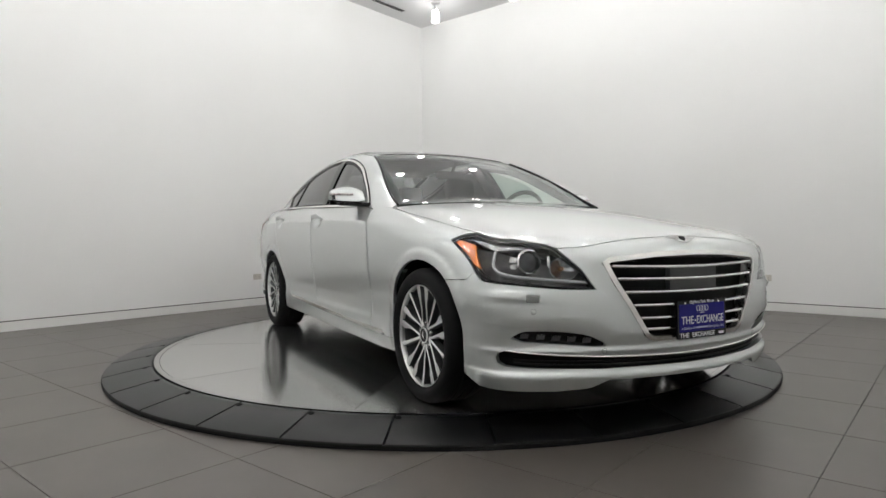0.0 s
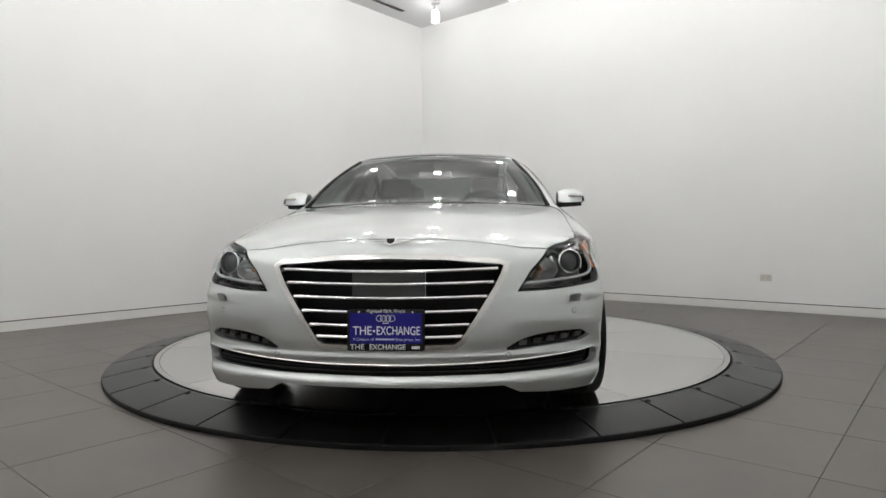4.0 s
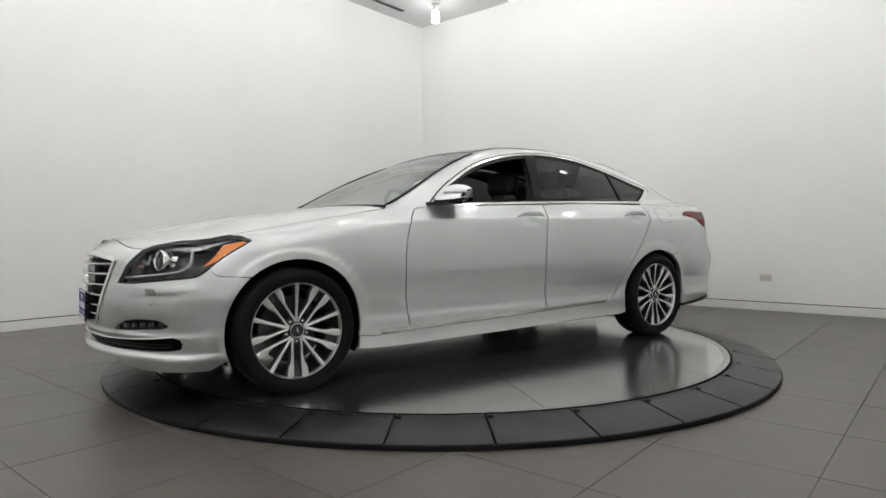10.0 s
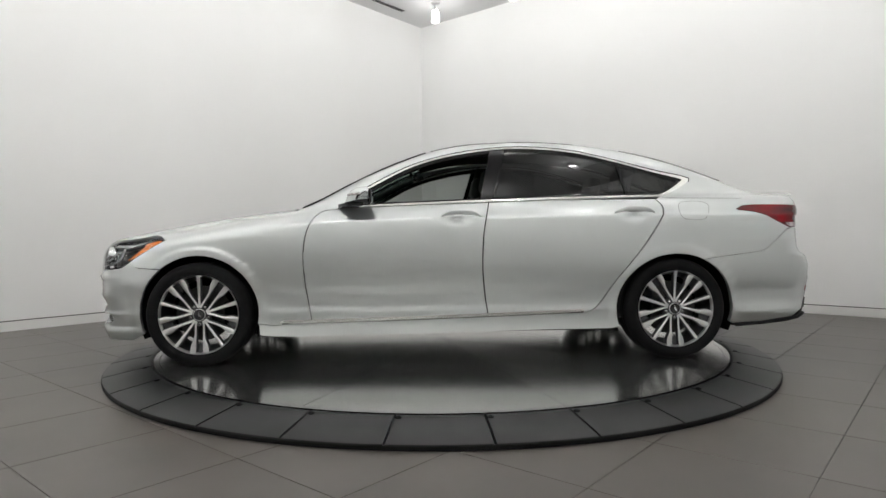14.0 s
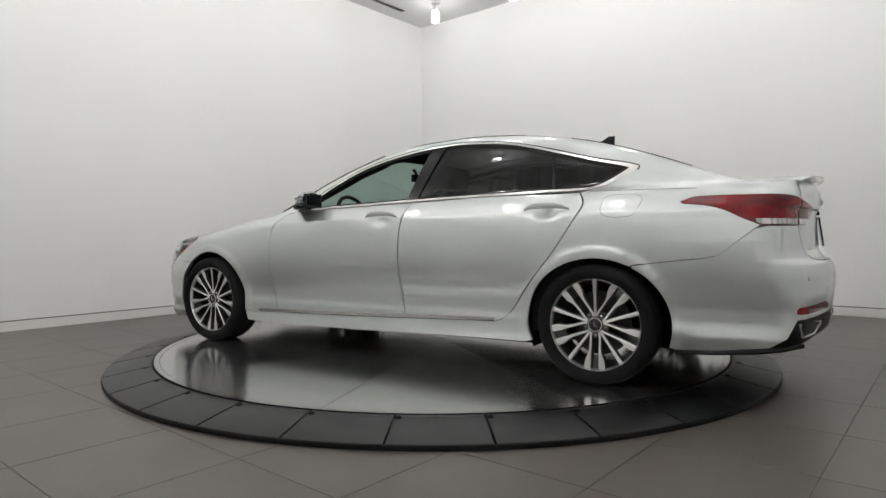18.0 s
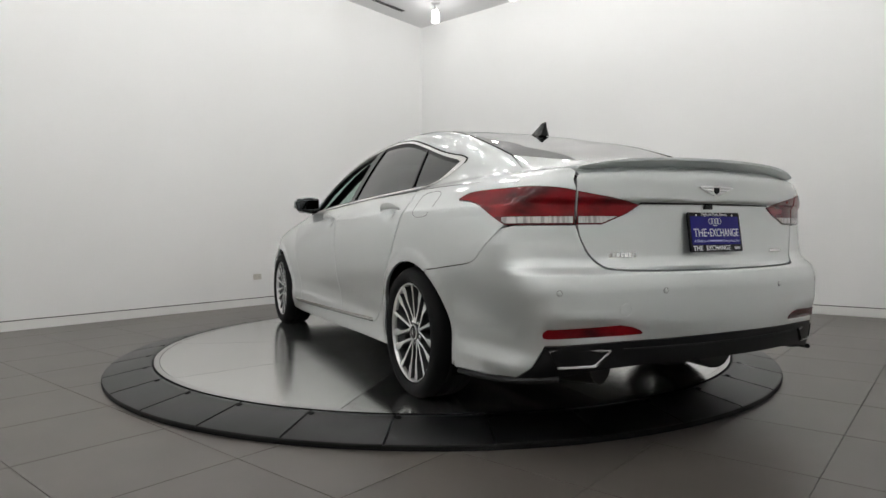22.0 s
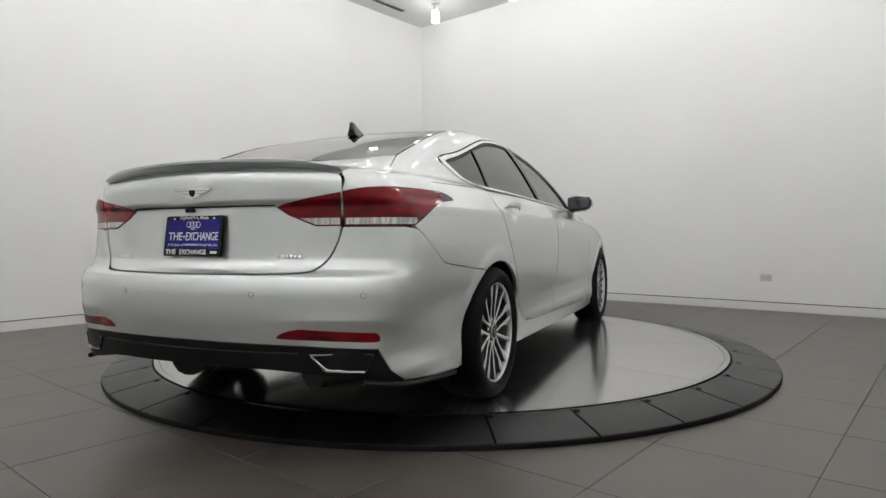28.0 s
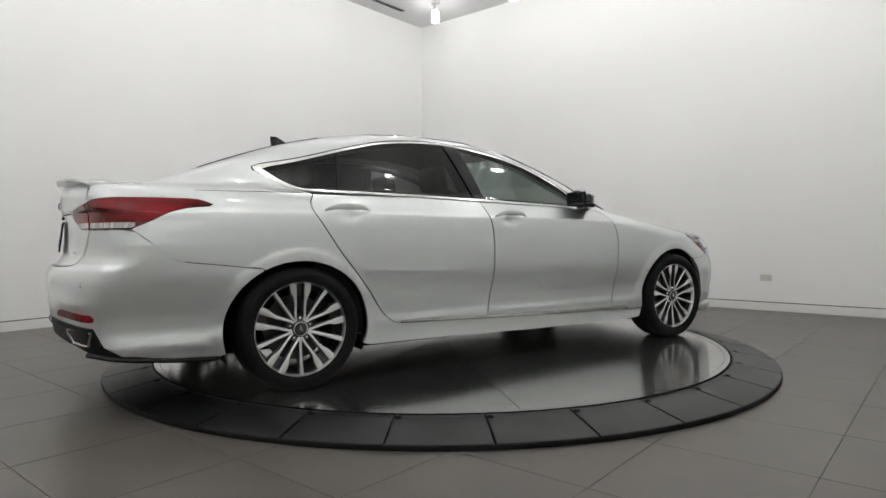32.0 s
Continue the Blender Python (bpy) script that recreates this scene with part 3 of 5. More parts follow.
def arch_pts(a, d0, d1, n=18):
    return [(x, None, z) for x, z in arc(*a, d0, d1, n)]


HOOD_SIDE = [(.93, .812), (1.16, .815), (1.43, .804), (1.68, .795), (1.80, .786)]
WS_SIDE = [(.885, .760), (.746, .740), (.606, .711), (.384, .648), (.20, .598), (.085, .572)]
ROOF_SIDE = [(-.3, .558), (-.8, .552), (-1.25, .540)]
BACK_SIDE = [(-1.50, .568), (-1.75, .592), (-1.95, .602)]
LID_SIDE = [(-2.10, .648), (-2.28, .645), (-2.40, .636), (-2.44, .628)]


def line_z(line, dy=0.0):
    return [(x, y + dy, None) for x, y in line]


TAIL_TOP = snap(TAIL, [(-2.437, .630, .971), (-2.408, .692, .983), (-2.33, .762, .990), (-2.216, .816, .992), (-2.09, .833, .991), (-1.992, .848, .986), (-1.930, .870, .962)])
TAIL_LOW = snap(TAIL, [(-1.945, .875, .951), (-2.05, .875, .940), (-2.128, .873, .917), (-2.20, .868, .880), (-2.285, .856, .839)])
REAR_SEAM = snap(SIDE, [(-2.275, None, .830), (-2.179, None, .752), (-2.12, None, .703), (-2.05, None, .683), (-1.94, None, .670), (-1.705, None, .641)])
HOOD_LAMP = [(1.80, .786), (1.89, .782), (1.98, .768), (2.08, .723), (2.172, .632)]
HOOD_FRONT = [(2.172, .632), (2.212, .52), (2.226, .377), (2.220, .18), (2.210, 0)]
HEAD_LOW = snap(SIDE, [(1.718, None, .782), (1.796, None, .737), (1.865, None, .695), (1.928, None, .650)])
FRONT_SEAM = snap(SIDE, [(1.925, None, .650), (1.905, None, .622), (1.87, None, .612), (1.83, None, .610), (1.742, None, .604)])

side_poly = (line_z([(.915, .810)]) + line_z(WS_SIDE, .006) + line_z(ROOF_SIDE, .004) + line_z(BACK_SIDE, .005) + line_z(LID_SIDE, .003)
             + TAIL_TOP + TAIL_LOW + REAR_SEAM + arch_pts(ARCH_R, 118, -19) + open_y([(-.5, 0, .190), (.055, 0, .176), (.9, 0, .168), (1.06, 0, .172), (1.10, 0, .176), (1.138, 0, .182)])
             + [(1.139, None, .252)] + [(.808, None, .246), (-.30, None, .278), (-.916, None, .297)] + open_y(DOOR_R[::-1], -.005)
             + open_y([(-1.45, 0, 1.043)] + DLO[:44][::-1]) + [(.70, None, .968)])
skin("side_panel", SLANT, side_poly, PAINT, root, both=True, cell=.04)
fender_poly = (line_z(HOOD_SIDE, .003) + [(1.760, .822, .809)] + HEAD_LOW + FRONT_SEAM + arch_pts(ARCH_F, 50, 191) + [(1.141, None, .257), (.812, None, .252)]
               + open_y(DOOR_F[::-1], .004) + [(.71, None, .972), (.915, .813, None)])
skin("front_fender", SLANT, fender_poly, PAINT, root, both=True, cell=.04)
fd = skin("front_door", SIDE, open_y(DOOR_F, -.003) + [(-.297, None, .283)] + open_y(DOOR_B[::-1], .004) + [(.333, None, .986), (.645, None, .974)], PAINT, root, both=True, cell=.022)
rd = skin("rear_door", SIDE, open_y(DOOR_B, -.004) + [(-.919, None, .304)] + open_y(DOOR_R[::-1], .003) + [(-.735, None, 1.024)], PAINT, root, both=True, cell=.022)
hood_half = ([(1.0, 0, None), (.995, .25, None), (.975, .48, None), (.955, .65, None), (.935, .795, None)] + line_z(HOOD_SIDE[1:], -.002)
             + line_z(HOOD_LAMP[1:-1], -.002) + snap(TOP, line_z(HOOD_FRONT)))
skin("hood", TOP, whole(hood_half), PAINT, root, cell=.05)
skin("roof", TOP, whole([(.075, 0, None), (.078, .3, None)] + line_z([(.080, .572)] + ROOF_SIDE) + [(-1.262, .3, None), (-1.265, 0, None)]), PAINT, root, cell=.06)
skin("windshield", TOP, whole([(.935, 0, None), (.93, .25, None), (.915, .48, None), (.90, .66, None)] + line_z(WS_SIDE) + [(.088, .3, None), (.085, 0, None)]), GLASS, root, cell=.06, depth=.005, off=-.002)
skin("rear_window", TOP, whole([(-1.272, 0, None), (-1.270, .3, None), (-1.257, .538, None)] + line_z(BACK_SIDE) + [(-2.0, .45, None), (-2.03, .2, None), (-2.035, 0, None)]), BACK_GLASS, root, cell=.06, depth=.005, off=-.002)
skin("trunk_deck", TOP, whole([(-2.04, 0, None), (-2.035, .2, None), (-2.005, .45, None), (-1.955, .600, None)] + line_z(LID_SIDE[:-1]) + [(-2.445, .628, None), (-2.47, .60, None), (-2.52, .3, None), (-2.53, 0, None)]), PAINT, root, cell=.05)
lid_half = [(-2.602, 0, .660)] + flowing([(-2.56, .35, .662), (-2.529, .516, .669), (-2.495, .558, .688), (-2.462, .588, .728), (-2.442, .606, .775)], 4) + [(-2.436, .6145, .80), (-2.43, .6275, .90), (-2.437, .6280, .985), (-2.44, .6290, 1.020), (-2.455, .620, 1.040), (-2.52, .3, 1.058), (-2.53, 0, 1.064)]
lid = skin("trunk_lid", TAIL, whole(lid_half), PAINT, root, cell=.02)
HEAD_TOP = [(1.760, .822, .809)] + snap(TOP, line_z(HOOD_LAMP, .002))
HEAD_IN = [(2.230, .553, .66), (2.270, .503, .583)]
HEAD_BOT = snap(NOSE, [(2.270, .505, .577), (2.214, .637, .579), (2.118, .788, .594), (2.0, .872, .607), (1.96, .882, .625), (1.928, .885, .650)])
GRILLE = [(2.31, 0, .724), (2.305, .22, .719), (2.272, .44, .702), (2.268, .470, .685), (2.29, .43, .60), (2.31, .36, .49), (2.33, .292, .380), (2.335, .262, .362), (2.345, 0, .358)]
FOG = flowing([(2.103, .819, .380), (2.134, .784, .406), (2.162, .739, .411), (2.208, .656, .409), (2.244, .577, .399), (2.267, .515, .381), (2.276, .464, .343), (2.211, .632, .354), (2.135, .771, .363)], 3)
INTAKE = [(2.345, 0, .288), (2.319, .269, .291), (2.27, .457, .299), (2.223, .582, .305), (2.161, .716, .315), (2.111, .803, .327), (2.086, .828, .329), (2.060, .845, .319), (2.050, .851, .296), (2.056, .845, .274), (2.076, .828, .263), (2.138, .746, .257), (2.211, .608, .253), (2.271, .457, .250), (2.32, .269, .251), (2.346, 0, .250)]
bumper_half = ([(x + .004, y, z - .003) for x, y, z in snap(TOP, line_z(HOOD_FRONT))][::-1] + HEAD_IN[:1] + HEAD_BOT + [(x, y, z - .004) for x, y, z in FRONT_SEAM]
               + arch_pts(ARCH_F, 49, -20, 10) + [(1.90, .825, .158), (2.03, .805, .160), (2.12, .70, .160), (2.171, .63, .160), (2.233, .51, .172), (2.27, .444, .206), (2.341, 0, .208)])
mir_ = lambda pts: [(x, -y, z) for x, y, z in pts]
skin("front_bumper", NOSE, whole(bumper_half), PAINT, root, holes=[whole(GRILLE), whole(INTAKE), FOG, mir_(FOG)], cell=.04, depth=.03)
rear_half = ([(-2.602, 0, .654)] + flowing([(-2.56, .35, .656), (-2.529, .520, .663), (-2.493, .564, .683), (-2.459, .594, .725), (-2.440, .611, .774)], 4) + [(-2.433, .618, .80), (-2.43, .630, .836), (-2.319, .832, .836)]
             + [(x, y, z - .004) for x, y, z in REAR_SEAM] + arch_pts(ARCH_R, 120, 196, 12)
             + [(-1.91, None, .215), (-2.12, None, .225), (-2.33, None, .250), (-2.40, .81, .30), (-2.449, .785, .385), (-2.54, .5, .397), (-2.615, 0, .402)])
skin("rear_bumper", TAIL, whole(rear_half), PAINT, root, cell=.04, depth=.03)

# ---- helpers for details that sit on the skin ----
def on_skin(v, s=1):
    """Place and outward normal of a point of the skin; s -1: on the other side."""
    p = np.array(at3([v]))
    n = normal_at(p)
    return Vector(p[0] * (1, s, 1)), Vector(n[0] * (1, s, 1))


def facing(p, n, up=(0, 0, 1)):
    """A pose at p whose z looks along n and whose y looks up."""
    z = Vector(n).normalized()
    x = Vector(up).cross(z).normalized()
    y = z.cross(x)
    m = Matrix((x, y, z)).transposed().to_4x4()
    m.translation = p
    return m


def clip_line(poly, a, b, keep):
    """Keeps the part of an outline on one side of the line from a to b."""
    f = lambda p: ((b[0] - a[0]) * (p[1] - a[1]) - (b[1] - a[1]) * (p[0] - a[0])) * keep
    out = []
    for i, p in enumerate(poly):
        s = poly[i - 1]
        fp, fs = f(p), f(s)
        if (fp >= 0) != (fs >= 0):
            t = fs / (fs - fp)
            out.append((s[0] + (p[0] - s[0]) * t, s[1] + (p[1] - s[1]) * t))
        if fp >= 0:
            out.append(tuple(p))
    return out


def extruded(outline, depth, bevel=.0):
    """A flat piece of an outline in x and y, its face at z = depth."""
    bm = bmesh.new()
    lo = [bm.verts.new((x, y, 0)) for x, y in outline]
    hi = [bm.verts.new((x, y, depth)) for x, y in outline]
    bm.faces.new(hi)
    bm.faces.new(lo[::-1])
    n = len(lo)
    for i in range(n):
        bm.faces.new((lo[i], lo[(i + 1) % n], hi[(i + 1) % n], hi[i]))
    bmesh.ops.recalc_face_normals(bm, faces=bm.faces)
    if bevel:
        bmesh.ops.bevel(bm, geom=[e for e in bm.edges if all(v.co.z > depth * .5 for v in e.verts)], offset=bevel, segments=2, affect="EDGES")
    return bm


def placed(bm, m):
    bmesh.ops.transform(bm, matrix=m, verts=bm.verts)
    if m.to_3x3().determinant() < 0:
        bmesh.ops.reverse_faces(bm, faces=bm.faces)
    return bm


def lettering(text, size, m, mat, parent, depth=.0006, bold=0.0, wide=0.0, align="CENTER"):
    cu = bpy.data.curves.new("lettering", "FONT")
    cu.body, cu.size, cu.extrude, cu.align_x, cu.align_y, cu.offset = text, size, depth, align, "CENTER", bold
    tmp = bpy.data.objects.new("lettering", cu)
    scene.collection.objects.link(tmp)
    me = bpy.data.meshes.new_from_object(tmp.evaluated_get(bpy.context.evaluated_depsgraph_get()))
    bpy.data.objects.remove(tmp)
    if wide:
        xs = [v.co.x for v in me.vertices]
        k = wide / (max(xs) - min(xs))
        for v in me.vertices:
            v.co.x *= k
    me.transform(m)
    me.materials.clear()
    me.materials.append(mat)
    return part("lettering", me, None, parent)


# ---- underside, wheel wells, cabin floor ----
part("underbody", box(box(box(box_bm(-1.98, 2.15, -.60, .60, .17, .24, bevel=.02), -1.150, 1.165, -.866, .866, .182, .25, bevel=.01), 1.88, 2.04, -.74, .74, .178, .23, bevel=.01), -2.34, -1.905, -.78, .78, .235, .28, bevel=.01), UNDER, root, "dark underbody pan")
for a in (ARCH_F, ARCH_R):
    for s in (1, -1):
        pts = arc(a[0], a[1], a[2] + .012, a[3] + .012, -25, 205, 20)
        bm = bmesh.new()
        rows_ = [[bm.verts.new((x, s * y, z)) for x, z in pts] for y in (.885, .80, .56)]
        for r0, r1 in zip(rows_, rows_[1:]):
            for i in range(len(pts) - 1):
                bm.faces.new((r0[i], r0[i + 1], r1[i + 1], r1[i]))
        bm.faces.new(rows_[2])
        part("wheel_liner", smooth_bm(bm), UNDER, root)
part("exhaust_muffler", tube([(-2.25, -.35, .24), (-1.95, -.45, .22), (-1.9, -.5, .22)], .09, 14), PIPE_DULL, root, "dull dark exhaust box")
part("exhaust_muffler", tube([(-2.25, .35, .24), (-1.95, .45, .22), (-1.9, .5, .22)], .09, 14), PIPE_DULL, root, "dull dark exhaust box")
part("exhaust_pipe", tube([(-1.95, .18, .19), (-1.2, .16, .165), (.2, .12, .165), (1.0, .10, .17)], .035, 10), PIPE_DULL, root)
part("exhaust_pipe", tube([(-1.95, -.18, .19), (-1.2, -.16, .165), (.2, -.12, .165), (1.0, -.10, .17)], .035, 10), PIPE_DULL, root)
for x in (1.505, -1.505):
    part("axle", tube([(x, -.70, .30), (x, 0, .28), (x, .70, .30)], .03, 8), UNDER, root)


# ---- wheels ----
def spoke_bm(line, deep=.035):
    """A spoke along (radius, sideways, width, height) rows; its face is machined, its flanks are painted."""
    secs = []
    for r, o, w, h in line:
        secs.append([(r, o - w / 2, h - .003), (r, o - w * .15, h), (r, o + w * .15, h), (r, o + w / 2, h - .003), (r, o + w / 2 + .004, h - deep), (r, o - w / 2 - .004, h - deep)])
    bm = loft(secs)
    bm.normal_update()
    for f in bm.faces:
        f.smooth = False
        f.material_index = 0 if f.normal.z > .6 else 1
    return bm


def mesh_two(name, bm, *mats):
    me = bpy.data.meshes.new(name)
    bm.to_mesh(me)
    bm.free()
    for m in mats:
        me.materials.append(m)
    return me


TYRE_ME = mesh_two("tyre", lathe([(.244, .098), (.249, .110), (.258, .113), (.262, .117), (.278, .1215), (.292, .121), (.305, .115), (.314, .106), (.320, .096), (.3245, .082), (.3262, .060),
                                  (.3262, .045), (.321, .044), (.321, .036), (.3265, .035), (.3265, .004), (.321, .003), (.321, -.005), (.3265, -.006), (.3265, -.036), (.321, -.037), (.321, -.045),
                                  (.3262, -.046), (.3245, -.082), (.314, -.106), (.292, -.121), (.258, -.113), (.244, -.098)], 72, None, True), TYRE)
TYRE_MES = [TYRE_ME, TYRE_ME.copy()]
for me, s in zip(TYRE_MES, (1, -1)):      # the tread is pressed flat where it stands
    for v in me.vertices:
        if v.co.y * s > .3178:
            v.co.y = s * .3178
LIP_ME = mesh_two("rim_lip", lathe([(.2465, .092), (.2475, .103), (.243, .106), (.2385, .100), (.2365, .082), (.236, .070), (.244, .070)], 72, None, True), ALLOY)
BARREL_ME = mesh_two("barrel", lathe([(.2362, .080), (.228, .050), (.215, .0), (.212, -.06), (.225, -.10), (.232, -.10), (.222, -.05), (.226, .01), (.2364, .070)], 48, None, True), ALLOY_DARK)
DISC_ME = mesh_two("brake_disc", lathe([(.06, -.012), (.06, .010), (.075, .010), (.076, -.002), (.172, -.002), (.173, -.012)], 48, None, True), DISC)
HUB_ME = mesh_two("hub", lathe([(.0, .02), (.070, .02), (.070, .060), (.062, .072), (.046, .0765), (.044, .0845), (.036, .0855), (.0, .0855)], 40), ALLOY_DARK)
CAP_ME = mesh_two("hub_cap", lathe([(.0, .080), (.033, .080), (.033, .089), (.030, .092), (.0, .093)], 30), CAP_GREY)
CAPWING_ME = mesh_two("cap_wing", extruded([(-.020, .004), (-.006, .006), (.0, .003), (.006, .006), (.020, .004), (.006, -.004), (.0, -.007), (-.006, -.004)], .0015), CHROME)
for d in CAPWING_ME.vertices:
    d.co.z += .0925
RINGC_ME = mesh_two("cap_ring", lathe([(.0335, .080), (.0375, .080), (.0375, .0905), (.0345, .0915)], 30, None, True), ALLOY)
NUT_ME = mesh_two("lug_nut", lathe([(.0, .06), (.0105, .06), (.0105, .078), (.007, .082), (.0, .083)], 6), CHROME)
NUTHOLE_ME = mesh_two("lug_recess", lathe([(.0, .066), (.0130, .066), (.0130, .0785), (.0180, .0785), (.0180, .066)], 20), ALLOY_DARK)
SINGLE_ME = mesh_two("spoke", spoke_bm([(.034, 0, .021, .083), (.075, 0, .0145, .084), (.13, 0, .0145, .088), (.19, 0, .0180, .093), (.240, 0, .023, .099)]), ALLOY, ALLOY_DARK)
TWIN_MES = [mesh_two("spoke", spoke_bm([(.036, s * .0200, .016, .082), (.062, s * .0245, .0120, .084), (.12, s * .0255, .0125, .087), (.146, s * .0270, .0145, .0905),
                                        (.166, s * .0305, .0200, .0925), (.186, s * .0355, .0310, .0945), (.212, s * .0385, .0350, .096), (.239, s * .0395, .0345, .099)]), ALLOY, ALLOY_DARK) for s in (1, -1)]
FOOT_ME = mesh_two("spoke_web", extruded([(.17, .010), (.20, .020), (.236, .032), (.238, .0), (.236, -.032), (.20, -.020), (.17, -.010), (.185, .0)], .004), ALLOY_DARK)
for d in FOOT_ME.vertices:
    d.co.z += .052 + (d.co.x - .17) * .25
CALIPER_ME = mesh_two("brake_caliper", placed(box_bm(-.03, .03, -.075, .075, -.035, .028, bevel=.012), pose(.165, 0, 0)), UNDER)


def wheel(x, s):
    hub = new("wheel")
    hub.parent = root
    hub.matrix_local = Matrix.Translation((x, s * .820, .3185)) @ (pose(0, 0, 0, -90) if s > 0 else pose(0, 0, 0, 90))
    tagged(hub, "black tyre on a twin-spoke machined alloy rim")
    part("tyre", TYRE_MES[0 if s > 0 else 1], None, hub)
    part("rim_lip", LIP_ME, None, hub)
    part("barrel", BARREL_ME, None, hub)
    part("brake_disc", DISC_ME, None, hub)
    part("hub", HUB_ME, None, hub)
    part("hub_cap", CAP_ME, None, hub)
    part("cap_ring", RINGC_ME, None, hub)
    part("cap_wing", CAPWING_ME, None, hub).matrix_local = pose(0, 0, 0, 0, 0, (90 if s > 0 else -90) + 25)
    c = part("brake_caliper", CALIPER_ME, None, hub)
    c.matrix_local = pose(0, 0, 0, 0, 0, 180 if x > 0 else 0)
    for k in range(5):
        a = -90 + 72 * k
        part("spoke", SINGLE_ME, None, hub).matrix_local = pose(0, 0, 0, 0, 0, a)
        for me in TWIN_MES:
            part("spoke", me, None, hub).matrix_local = pose(0, 0, 0, 0, 0, a + 36)
        part("spoke_web", FOOT_ME, None, hub).matrix_local = pose(0, 0, 0, 0, 0, a + 36)
        n = Matrix.Rotation(radians(a + 36), 4, "Z") @ Matrix.Translation((.0565, 0, 0))
        part("lug_nut", NUT_ME, None, hub).matrix_local = n
        part("lug_recess", NUTHOLE_ME, None, hub).matrix_local = n


for x in (1.505, -1.509):
    for s in (1, -1):
        wheel(x, s)

# ---- side windows ----
dlo = [(p[0], p[2]) for p in DLO]
def wedge(poly, extra=.030):
    # the bright surround widens towards its rear corner
    return [(x + extra * min(1, max(0, (-1.36 - x) / .28)) ** 1.5, z) for x, z in poly]


open_dlo = wedge(inset(dlo, .0135))
glass_area = wedge(inset(dlo, .029))
skin("window_trim", SIDE, dlo, SATIN, root, holes=[open_dlo], off=.004, cell=.02, depth=.012, both=True, raw=True, label="bright metal window surround")
for s in (1, -1):
    gap_line = [on_skin((u, None, v), s) for u, v in inset(dlo, -.0045)[:45]]
    part("frame_gap", tube([p + n * .0005 for p, n in gap_line], .0042, 6), SLOT, root, "dark gap round the door frame")
skin("window_seal", SIDE, inset(dlo, .010), TRIM_BLACK, root, holes=[glass_area], off=-.005, cell=.02, depth=.02, both=True, raw=True)
B0, B1, C0_, C1_ = ((-.256, 1.02), (-.344, 1.367)), ((-.335, 1.027), (-.445, 1.369)), ((-1.228, 1.06), (-1.185, 1.31)), ((-1.246, 1.06), (-1.203, 1.31))
front_area = clip_line(glass_area, *B0, -1)
rear_area = clip_line(clip_line(glass_area, *B1, 1), *C0_, -1)
quarter = clip_line(glass_area, *C1_, 1)
pillar = clip_line(clip_line(open_dlo, *B0, 1), *B1, -1)
divider = clip_line(clip_line(open_dlo, *C0_, 1), *C1_, -1)
skin("door_pillar", SIDE, pillar, GLOSS_BLACK, root, cell=.02, off=.001, both=True, raw=True, label="gloss black centre pillar")
skin("window_divider", SIDE, divider, GLOSS_BLACK, root, cell=.02, off=.0, both=True, raw=True)
skin("front_side_window", SIDE, front_area, TINT_FRONT, fd[1], cell=.02, off=-.008, depth=.004, raw=True, only=-1, label="closed tinted window")
skin("rear_side_window", SIDE, rear_area, TINT, rd, cell=.02, off=-.007, depth=.004, raw=True, both=True, label="dark tinted window")
skin("quarter_window", SIDE, quarter, TINT, root, cell=.02, off=-.007, depth=.004, raw=True, both=True, label="dark tinted window")

# ---- black edge of the windscreen, wipers, roof glass, aerial ----
ws = [TOP.uv(v) for v in at3(whole([(.935, 0, None), (.93, .25, None), (.915, .48, None), (.90, .66, None)] + line_z(WS_SIDE) + [(.088, .3, None), (.085, 0, None)]))]
skin("windshield_border", TOP, ws, SLOT, root, holes=[inset(ws, .03)], raw=True, cell=.08, depth=0, off=-.006, label="black printed glass border")
bw = [TOP.uv(v) for v in at3(whole([(-1.272, 0, None), (-1.270, .3, None), (-1.257, .538, None)] + line_z(BACK_SIDE) + [(-2.0, .45, None), (-2.03, .2, None), (-2.035, 0, None)]))]
skin("rear_window_border", TOP, bw, SLOT, root, holes=[inset(bw, .03)], raw=True, cell=.08, depth=0, off=-.006, label="black printed glass border")
skin("roof_glass", TOP, whole([(.055, 0, None), (.058, .3, None), (.05, .52, None), (-.35, .515, None), (-.36, .3, None), (-.36, 0, None)]), ROOF_GLASS, root, cell=.07, off=.003, depth=.006, label="black glass sunroof")
skin("roof_glass", TOP, whole([(-.372, 0, None), (-.372, .3, None), (-.362, .512, None), (-.95, .50, None), (-.96, .3, None), (-.96, 0, None)]), ROOF_GLASS, root, cell=.07, off=.003, depth=.006, label="black glass roof panel")
skin("cowl", TOP, whole([(1.03, 0, None), (1.025, .25, None), (1.0, .48, None), (.97, .65, None), (.945, .77, None), (.885, .755, None), (.89, .64, None), (.91, .48, None), (.92, .25, None), (.925, 0, None)]), TRIM_BLACK, root, cell=.06, off=-.012, depth=.02)
for s in (1, -1):
    edge = [on_skin((x, y + .002, None), s) for x, y in WS_SIDE]
    part("windshield_moulding", tube(flowing([tuple(p + n * .001) for p, n in edge], 2), .0075, 6), TRIM_BLACK, root, "black rubber strip beside the windscreen")
    edge = [on_skin((x, y + .002, None), s) for x, y in [(-1.262, .541)] + BACK_SIDE]
    part("rear_window_moulding", tube(flowing([tuple(p) for p, n in edge], 2), .0045, 6), TRIM_BLACK, root, "black rubber strip beside the rear window")
